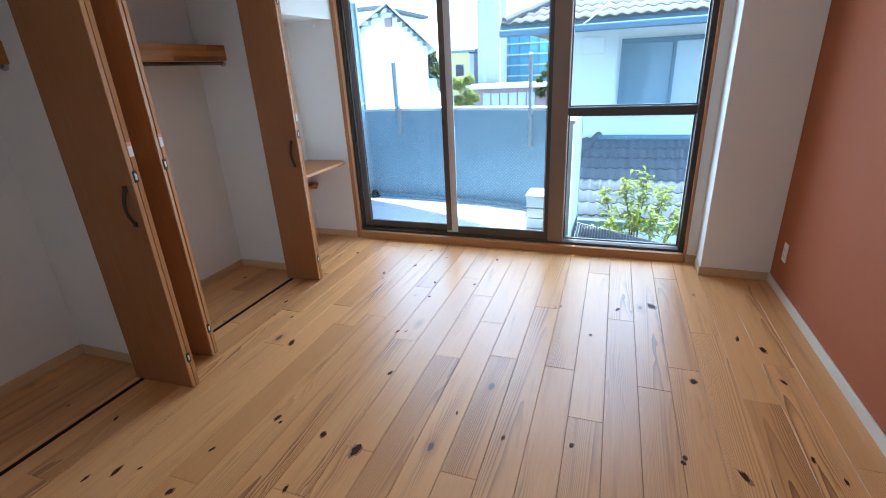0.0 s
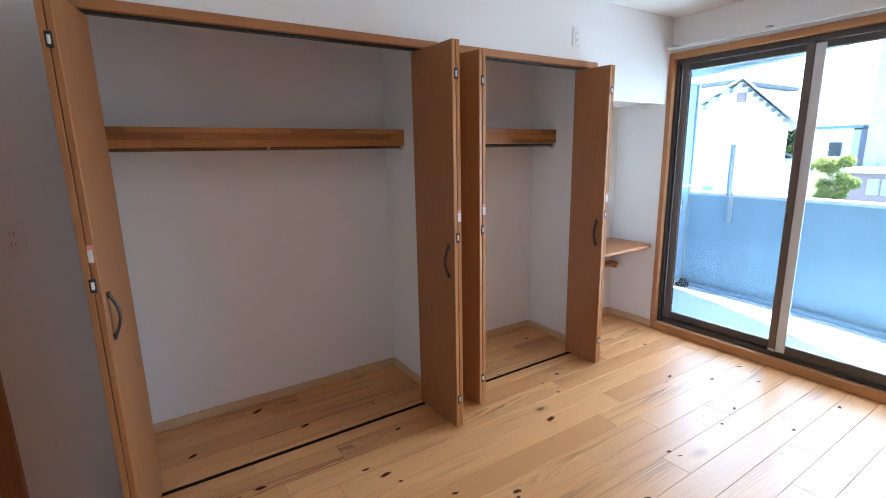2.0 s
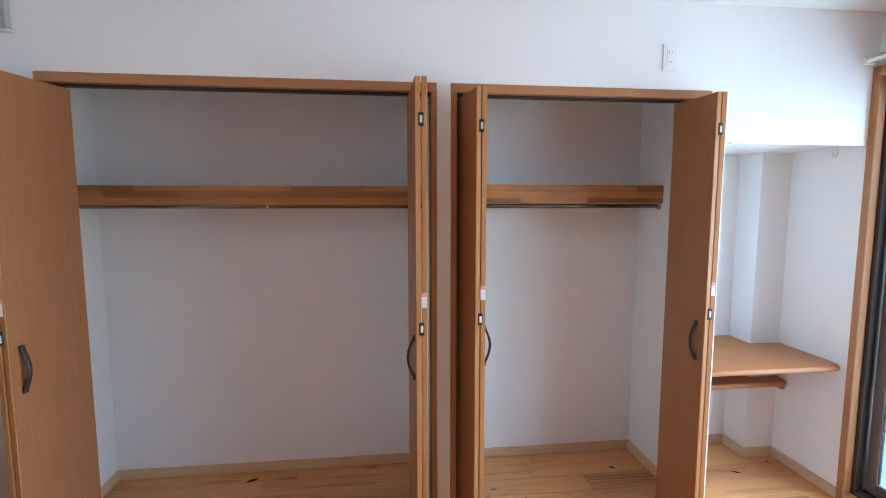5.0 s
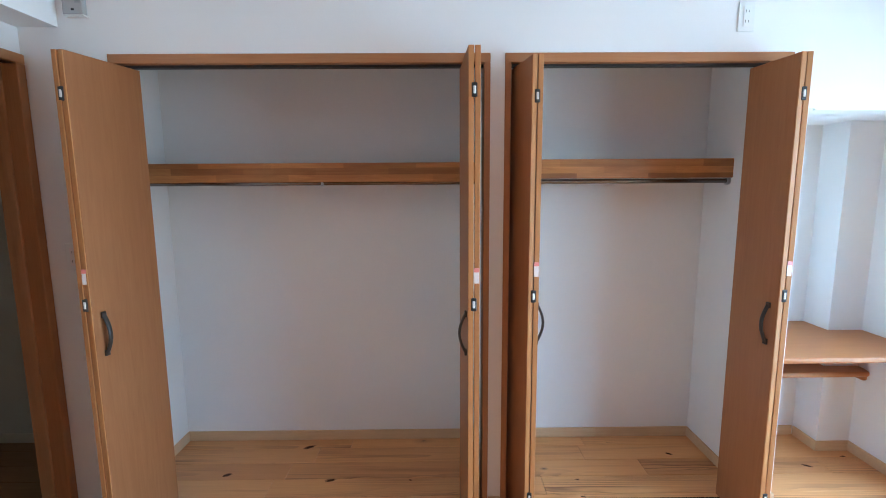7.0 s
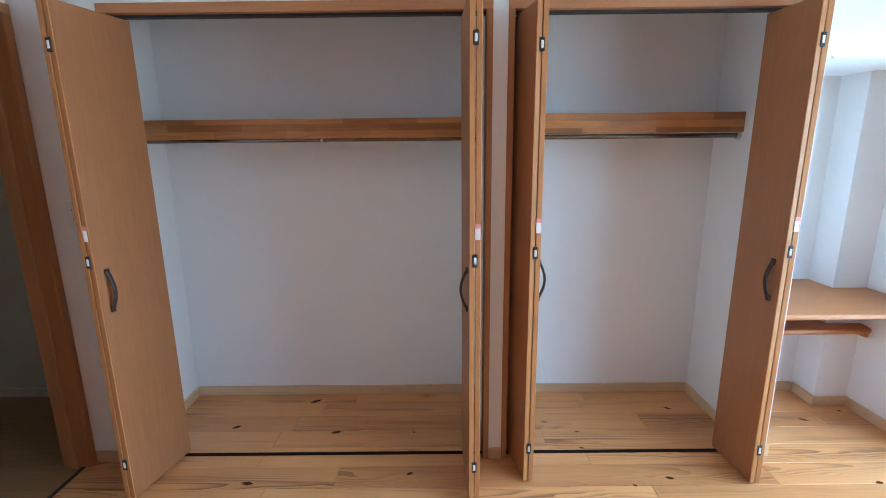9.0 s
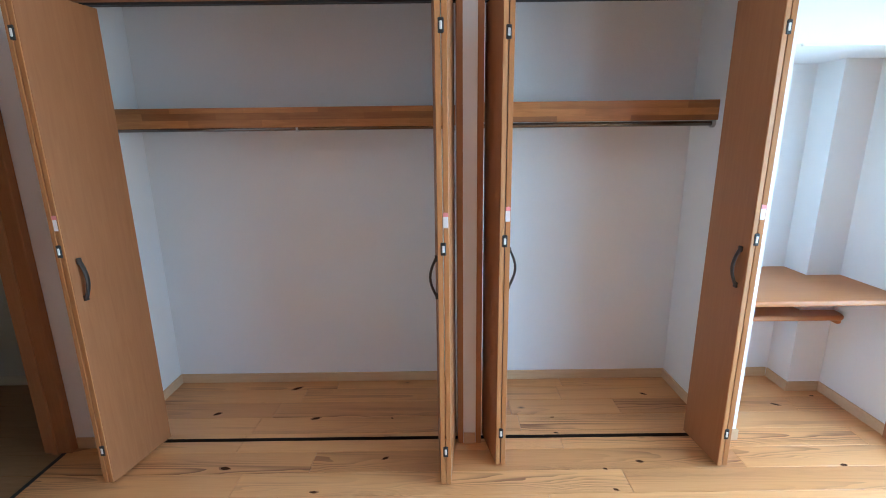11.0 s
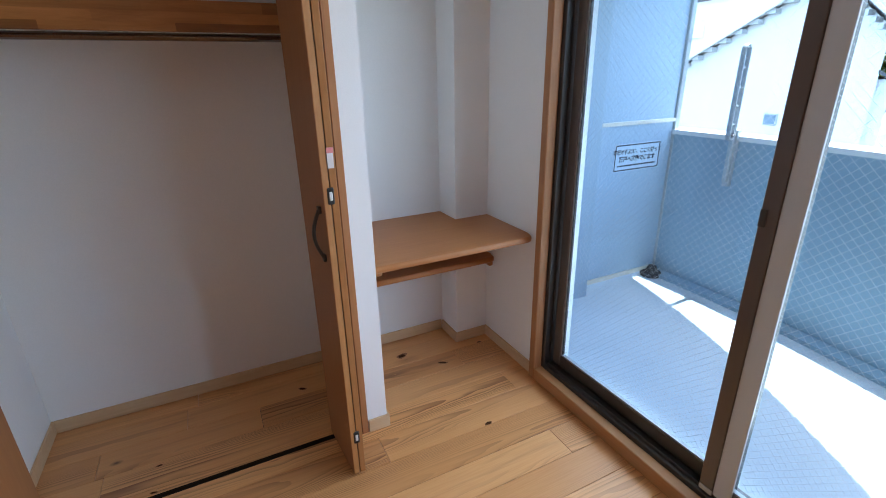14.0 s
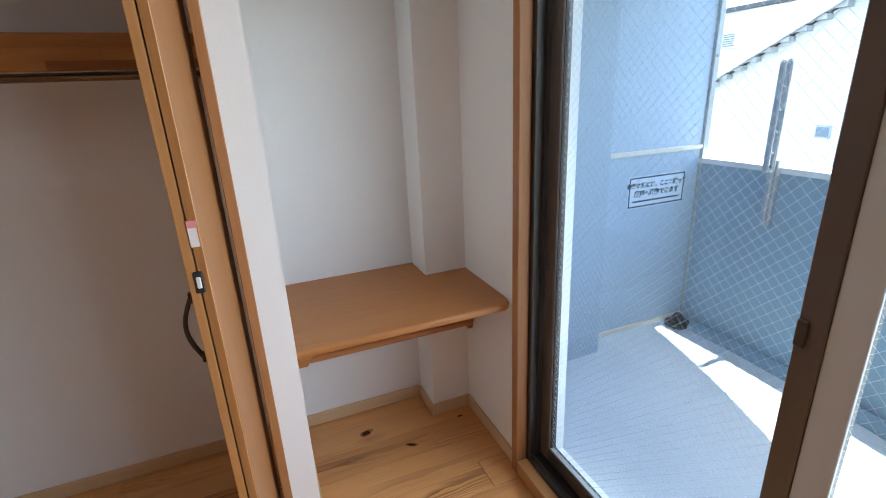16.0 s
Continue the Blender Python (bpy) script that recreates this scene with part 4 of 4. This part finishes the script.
tree((-8.95, 30.0, -3.0), 3.75, 1.0, "round bright green garden tree before the yellow building", 3, 9000, 0.15, LEAF)
tree((-12.75, 34.0, -3.0), 5.5, 1.1, "dark green tree behind the white house", 8, 5000, 0.2)
tree((-14.0, 58.0, -3.0), 7.5, 2.2, "distant dark green tree on the skyline", 11, 1500, 0.4)
tree((-4.35, 36.0, -3.0), 4.9, 0.9, "green tree beside the glass building", 21, 4000, 0.2)


# ---- neighbouring tiled house ----
def tile_mesh(name, w, l, mat):
    """One wavy pan tile: length along +y, rising; its front lip turned down."""
    bm = bmesh.new()
    prof = [(w * i / 12, 0.013 * math.sin(4 * math.pi * i / 12) + 0.012) for i in range(13)]
    rows = []
    for y, dz in ((0.035, -0.05), (0.0, -0.008), (0.004, 0.0), (l, 0.004)):
        rows.append([bm.verts.new((x, y, z + dz)) for x, z in prof])
    for r1, r2 in zip(rows, rows[1:]):
        for i in range(12):
            bm.faces.new((r1[i], r1[i + 1], r2[i + 1], r2[i]))
    me = bpy.data.meshes.new(name)
    bm.normal_update()
    bm.to_mesh(me)
    bm.free()
    me.materials.append(mat)
    for p in me.polygons:
        p.use_smooth = True
    return me


def tiled_slope(parent, mat, x0, x1, y0, z0, rows, pitch, w=0.27, l=0.24, hip=True):
    """Rows of tiles up a slope that faces -y; the left end follows a hip."""
    me = tile_mesh("roof_tile", w, l * 1.12, mat)
    o = ORIGIN[parent]
    up = Vector((0, math.cos(pitch), math.sin(pitch)))
    for r in range(rows):
        start = x0 + (r * l * math.cos(pitch) if hip else 0)
        x = x0
        while x < x1:
            if x + w * 0.5 > start:
                ob = new("roof_tile", me)
                ob.parent = parent
                ob.location = Vector((x, y0, z0)) + up * (r * l) - o
                ob.rotation_euler = (pitch - 0.06, 0, 0)
            x += w


hs = thing("tiled_house", (2.0, 8.5, -3.0), "cream rendered neighbouring house with wavy tiled roofs", "house")
part("wall", box((-0.62, 7.6, -3.0), (5.5, 12.0, 1.95)), HOUSE_CREAM, hs)
P = radians(24)
part("eave_soffit", box((-1.40, 7.02, 1.90), (5.6, 7.6, 1.94)), COPING, hs)
part("fascia", box((-1.42, 6.985, 1.85), (5.6, 7.02, 1.97), 0.004), GUTTER, hs)
part("gutter", box((-1.42, 6.90, 1.80), (5.6, 6.985, 1.89), 0.02, seg=3), GUTTER, hs, "blue-grey rain gutter")
bm = bmesh.new()
q = [bm.verts.new(v) for v in ((-1.4, 6.98, 1.93), (5.6, 6.98, 1.93), (5.6, 9.6, 3.10), (1.2, 9.6, 3.10))]
bm.faces.new(q)
q2 = [bm.verts.new(v) for v in ((-1.4, 6.98, 1.93), (1.2, 9.6, 3.10), (-1.4, 12.2, 1.93))]
bm.faces.new(q2[::-1])
bmesh.ops.solidify(bm, geom=bm.faces[:], thickness=0.03)
upper = part("roof", bm, BROWN_TILE, hs, "brown wavy tiled upper roof")
tiled_slope(upper, BROWN_TILE, -1.40, 2.0, 6.94, 1.965, 10, P, 0.30, 0.21)
for i in range(9):
    a = Vector((-1.36 + 0.26 * i, 6.98 + 0.26 * i, 1.99 + 0.116 * i))
    part("ridge_tile", tube(a, a + Vector((0.29, 0.29, 0.145)), 0.065, n=10, r2=0.055), BROWN_TILE, upper)
vb = part("vent_hood", box((-0.36, 7.54, 1.53), (-0.05, 7.60, 1.75), 0.01, seg=2), HOUSE_CREAM, hs)
wd = part("window", box((0.17, 7.585, 0.76), (1.75, 7.60, 1.70)), GUTTER, hs, "blue-grey framed window with lace curtain")
bm = box((0.17, 7.54, 1.64), (1.75, 7.585, 1.70), 0.004)
box((0.17, 7.54, 0.76), (1.75, 7.585, 0.80), bm=bm)
box((0.17, 7.54, 0.80), (0.225, 7.585, 1.64), bm=bm)
box((0.83, 7.545, 0.80), (0.87, 7.585, 1.64), bm=bm)
box((1.70, 7.54, 0.80), (1.75, 7.585, 1.64), bm=bm)
part("frame", bm, GUTTER, wd)
part("pane", box((0.225, 7.572, 0.80), (0.83, 7.580, 1.64)), HOUSE_GLASS, wd)
part("curtain", box((0.87, 7.574, 0.80), (1.70, 7.582, 1.64)), CURTAIN, wd, "white lace curtain behind glass")
part("window_sill", box((0.15, 7.52, 0.725), (1.77, 7.60, 0.76), 0.004), GUTTER, wd)
# lower lean-to roof
bm = bmesh.new()
q = [bm.verts.new(v) for v in ((-0.50, 5.95, -0.36), (3.5, 5.95, -0.36), (3.5, 7.6, 0.36), (-0.15, 7.6, 0.36))]
bm.faces.new(q)
bmesh.ops.solidify(bm, geom=bm.faces[:], thickness=0.04)
lower = part("lower_roof", bm, GREY_TILE, hs, "dark grey wavy tiled lower roof")
tiled_slope(lower, GREY_TILE, -0.50, 2.2, 5.90, -0.345, 7, radians(23.6), 0.25, 0.25, False)
part("ridge_cap", box((-0.1, 7.48, 0.33), (3.5, 7.60, 0.40), 0.02, seg=2), GUTTER, lower, "blue-grey flashing at the wall")
for i in range(3):
    a = Vector((-0.36 + 0.10 * i, 6.98 + 0.20 * i, 0.13 + 0.088 * i))
    part("ridge_tile", tube(a, a + Vector((0.115, 0.225, 0.10)), 0.055, n=10, r2=0.048), GREY_TILE, lower)
part("gutter", box((-0.52, 5.82, -0.47), (3.5, 5.90, -0.38), 0.02, seg=3), GUTTER, lower, "blue-grey rain gutter")
part("wall", box((-0.4, 6.25, -3.0), (3.5, 7.6, -0.42)), HOUSE_CREAM, hs)
cb = bpy.data.curves.new("service_cable", "CURVE")
cb.dimensions, cb.bevel_depth = "3D", 0.008
sp = cb.splines.new("NURBS")
pts = [(0.35, 6.7, 2.45), (0.15, 6.75, 2.25), (-0.05, 6.85, 2.08), (-0.25, 6.9, 1.92), (-0.40, 6.95, 1.85)]
sp.points.add(len(pts) - 1)
for p_, c_ in zip(sp.points, pts):
    p_.co = (*c_, 1)
sp.use_endpoint_u = True
tagged(new("service_cable", cb), "white cable hanging over the tiled eave", "cable")

# ---- white gabled house ----
def receding(bm, skew=0.42):
    """A plan that runs back at a slant, as on a lane that is not square to this house."""
    for v in bm.verts:
        v.co.x -= (v.co.y - 18.0) * skew
    return bm


wh = thing("white_house", (-9.5, 20.0, -3.0), "white rendered house with a gabled roof and small windows", "house")
part("wall", receding(prism([(-13.4, -3.0), (-6.75, -3.0), (-6.75, 2.30), (-8.3, 3.70), (-12.0, 1.75), (-13.4, 1.1)], 18.0, 24.0, axis="y")), HOUSE_WHITE, wh)
rf = part("roof", receding(prism([(-6.45, 2.12), (-6.42, 2.18), (-8.28, 3.83), (-13.6, 1.04), (-13.6, 0.98), (-8.28, 3.77)], 17.6, 24.4, axis="y")), HOUSE_CREAM, wh, "thin pale grey roof slab")
for i in range(9):
    u = (i + 0.5) / 9
    part("rafter_end", box((-8.3 + 1.75 * u - 0.06, 17.62, 3.70 - 1.58 * u - 0.12), (-8.3 + 1.75 * u + 0.06, 17.98, 3.70 - 1.58 * u)), LIGHT_METAL, rf)
for i in range(11):
    u = (i + 0.5) / 11
    part("rafter_end", box((-8.5 - 4.9 * u - 0.16, 17.7, 3.58 - 2.57 * u - 0.10), (-8.5 - 4.9 * u + 0.16, 17.98, 3.62 - 2.57 * u)), LIGHT_METAL, rf)
part("gable_vent", box((-8.42, 17.95, 3.02), (-8.12, 18.0, 3.34), 0.01), BRICK_RED, wh, "small brick-red gable vent")
for x, z in ((-9.32, -0.22),):
    w_ = part("window", box((x, 17.95, z), (x + 0.4, 18.0, z + 0.34), 0.01), LIGHT_METAL, wh)
    part("pane", box((x + 0.04, 17.94, z + 0.04), (x + 0.36, 17.949, z + 0.30)), HOUSE_GLASS, w_)
part("annex", receding(box((-6.78, 18.2, -3.0), (-6.40, 21.0, 1.10))), HOUSE_WHITE, wh)
part("annex_roof", receding(prism([(-6.78, 1.34), (-6.20, 0.98), (-6.20, 0.92), (-6.78, 1.26)], 18.0, 21.2, axis="y")), GREY_TILE, wh)
wb = thing("rear_white_house", (-13.0, 27.0, -3.0), "white rear house with a tiled roof edge and wall air conditioner", "house")
part("wall", box((-21.0, 25.5, -3.0), (-12.4, 32.0, 4.55)), HOUSE_WHITE, wb)
part("roof", box((-21.3, 25.2, 4.55), (-12.0, 32.3, 4.75), 0.03), GREY_TILE, wb)
au = part("air_conditioner", box((-18.4, 25.1, 2.9), (-17.3, 25.5, 3.7), 0.03), COPING, wb, "white outdoor air conditioner on the wall")
for i in range(6):
    part("fin", box((-18.3, 25.06, 3.0 + 0.1 * i), (-17.7, 25.1, 3.03 + 0.1 * i)), GREY_TILE, au)


# ---- distance ----
def windows(parent, x0, x1, z0, z1, y, cols, rows, mat=HOUSE_GLASS, fill=0.6):
    dx, dz = (x1 - x0) / cols, (z1 - z0) / rows
    for i in range(cols):
        for j in range(rows):
            a, b = x0 + dx * (i + 0.5 - fill / 2), z0 + dz * (j + 0.5 - fill / 2)
            w_ = part("window", box((a, y - 0.06, b), (a + dx * fill, y, b + dz * fill)), LIGHT_METAL, parent)
            part("pane", box((a + 0.06, y - 0.09, b + 0.06), (a + dx * fill - 0.06, y - 0.061, b + dz * fill - 0.06)), mat, w_)


yl = thing("yellow_building", (-12.6, 44.0, -3.0), "yellow rendered building with a dark window", "building")
part("wall", box((-14.3, 42.0, -3.0), (-12.1, 47.0, 2.62)), YELLOW, yl)
part("side_wall", box((-12.1, 42.0, -3.0), (-11.7, 47.0, 2.5)), TOWER, yl)
part("roof_rail", box((-14.4, 41.9, 2.62), (-11.6, 47.0, 2.85)), GUTTER, yl)
windows(yl, -13.7, -12.3, 0.3, 2.1, 42.0, 1, 1, BLACK)
tw = thing("grey_tower", (-10.2, 41.0, -3.0), "tall grey clad tower with narrow windows", "building")
part("wall", box((-10.8, 40.0, -3.0), (-9.25, 44.0, 14.0)), TOWER, tw)
windows(tw, -10.6, -9.9, -0.5, 12.5, 40.0, 1, 7, CURTAIN, 0.4)
gb = thing("glass_building", (-6.5, 49.0, -3.0), "blue glass building with white balcony rails", "building")
part("wall", box((-11.0, 48.0, -3.0), (-4.0, 56.0, 5.2)), BLUE_GLASS, gb)
for i in range(6):
    part("floor_band", box((-11.1, 47.6, -0.6 + 0.95 * i), (-3.9, 48.0, -0.48 + 0.95 * i)), LIGHT_METAL, gb)
for i in range(8):
    part("mullion", box((-10.9 + 0.95 * i, 47.8, -0.5), (-10.78 + 0.95 * i, 48.0, 5.2)), GUTTER, gb)
lb = thing("low_building", (-6.0, 37.0, -3.0), "low brick-red building with a pale flat roof and shutters", "building")
part("wall", box((-10.6, 36.0, -3.0), (-2.5, 39.0, -0.15)), BRICK_RED, lb)
part("roof", box((-10.9, 35.6, -0.15), (-2.3, 39.2, 0.12), 0.03), COPING, lb)
windows(lb, -9.4, -5.4, -1.5, -0.4, 36.0, 6, 1, CURTAIN, 0.85)
ml = thing("lattice_mast", (-9.0, 39.0, -3.0), "thin pale lattice mast on the skyline", "mast")
part("pole", tube((-8.75, 39.2, -3.0), (-8.75, 39.2, 9.0), 0.07, n=8), LIGHT_METAL, ml)
structure("ground", box((-400, -60, -3.3), (400, 900, -3.0)), ASPHALT, "grey ground of yards and lanes below", "ground")

# ---- floor boards ----
floor = structure("floor", box((-2.68, -2.45, -0.06), (XR, YW, -0.014)), DARK_GAP, "knotty pine plank floor, oiled", "floor")
W0, PW = 0.35, 0.1465
JOINTS = [(-0.151, 2.749), (-0.012, 2.129), (0.424, 2.08), (0.247, 2.70), (-0.358, 2.147), (-0.886, 2.168), (-0.576, 2.811), (0.832, 2.11), (-0.307, 1.342), (-1.014, 2.838), (-1.276, 2.222), (-0.804, 1.353), (0.709, 2.657), (-0.744, 3.065), (0.096, 3.354), (0.586, 3.364), (-2.296, 0.464), (-1.952, 0.846), (-2.413, 1.852), (-1.765, 2.296), (-1.899, 2.883), (-1.592, 3.544), (-2.034, 3.585), (-2.375, 3.46), (-2.309, 2.463), (-1.484, 0.777)]
rng = random.Random(12)
for k in range(-21, 6):
    xa, xb = W0 + PW * k, W0 + PW * (k + 1)
    xa, xb = max(xa, XB), min(xb, XR)
    if xb - xa < 0.01:
        continue
    lo_y = -2.45 if xb < -0.98 else YB - 0.02
    js = sorted(y for x, y in JOINTS if xa - 0.01 <= x < xb - 0.01)
    cuts = [lo_y]
    if lo_y < -2:
        cuts.append(YB - 0.02)
    for y in [*js, YW]:
        while y - cuts[-1] > 2.1:
            cuts.append(cuts[-1] + rng.uniform(0.8, 1.7))
        if y - cuts[-1] > 0.12:
            cuts.append(y)
    cuts[-1] = YW
    for ya_, yb_ in zip(cuts, cuts[1:]):
        g = 0.0008
        z = rng.uniform(-0.0004, 0.0)
        cx, cy = (xa + xb) / 2, (ya_ + yb_) / 2
        # planks past the doorway get a darker brown than the room's pine
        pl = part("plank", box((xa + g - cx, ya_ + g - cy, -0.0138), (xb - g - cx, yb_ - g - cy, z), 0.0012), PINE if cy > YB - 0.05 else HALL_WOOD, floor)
        pl.location = (cx, cy, 0)
KNOTS = [(-1.528, 1.963, 14), (-0.934, 1.38, 16), (-0.84, 1.856, 13), (-1.882, 0.441, 17), (-2.273, 0.767, 17), (-1.895, 2.403, 14), (-1.854, 3.336, 12), (-2.481, 2.664, 12), (-0.187, 1.579, 12), (-0.703, 2.968, 11), (0.459, 2.924, 22), (0.261, 2.832, 16), (0.116, 2.487, 9), (0.602, 2.186, 15), (0.508, 1.673, 10), (0.702, 1.638, 22), (0.994, 2.291, 11), (0.973, 2.563, 14), (0.872, 2.644, 14), (0.087, 1.616, 12), (-0.419, 1.669, 9), (-1.063, 3.399, 9), (-0.975, 2.24, 8), (-0.925, 2.254, 7), (-2.329, 0.198, 14), (-2.589, 0.569, 15)]
MORE_KNOTS = [(-1.637, 0.966, 19), (-1.725, 0.90, 12), (-1.556, 1.004, 8), (-0.752, 1.342, 19), (-1.196, 1.41, 12), (-1.165, 1.39, 8), (-1.345, 1.171, 10), (-0.915, 1.095, 11), (-0.99, 2.931, 9), (-1.44, 3.01, 10), (-1.338, 0.953, 12), (0.958, 1.798, 10), (1.033, 1.713, 9), (0.499, 1.646, 9), (-0.649, 3.444, 10), (-0.95, 2.711, 8), (-1.253, 3.189, 11), (-2.267, 1.19, 7), (-2.257, 2.07, 8), (-1.849, 2.222, 9), (-2.352, 3.365, 13), (-2.512, 3.199, 17), (-1.431, 2.99, 13), (-1.242, 3.524, 11), (-1.718, 2.225, 10), (-2.436, 3.637, 10), (-2.12, 2.06, 9), (-1.94, 1.19, 9)]
for x, y, r in KNOTS + MORE_KNOTS:
    r *= 0.001
    kx, ky = r * rng.uniform(0.4, 0.85), r * rng.uniform(0.9, 1.7)
    th = rng.uniform(-0.5, 0.5)
    for s, zt, mm in ((1.45, 0.0003, KNOT_RIM), (1.05, 0.0005, KNOT)):
        ring = []
        for i in range(12):
            a = i * math.pi / 6
            q = s * (1 + rng.uniform(-0.22, 0.22))
            u, v = kx * q * math.cos(a), ky * q * math.sin(a)
            ring.append((x + u * math.cos(th) - v * math.sin(th), y + u * math.sin(th) + v * math.cos(th)))
        part("knot", prism(ring, -0.003, zt), mm, floor)
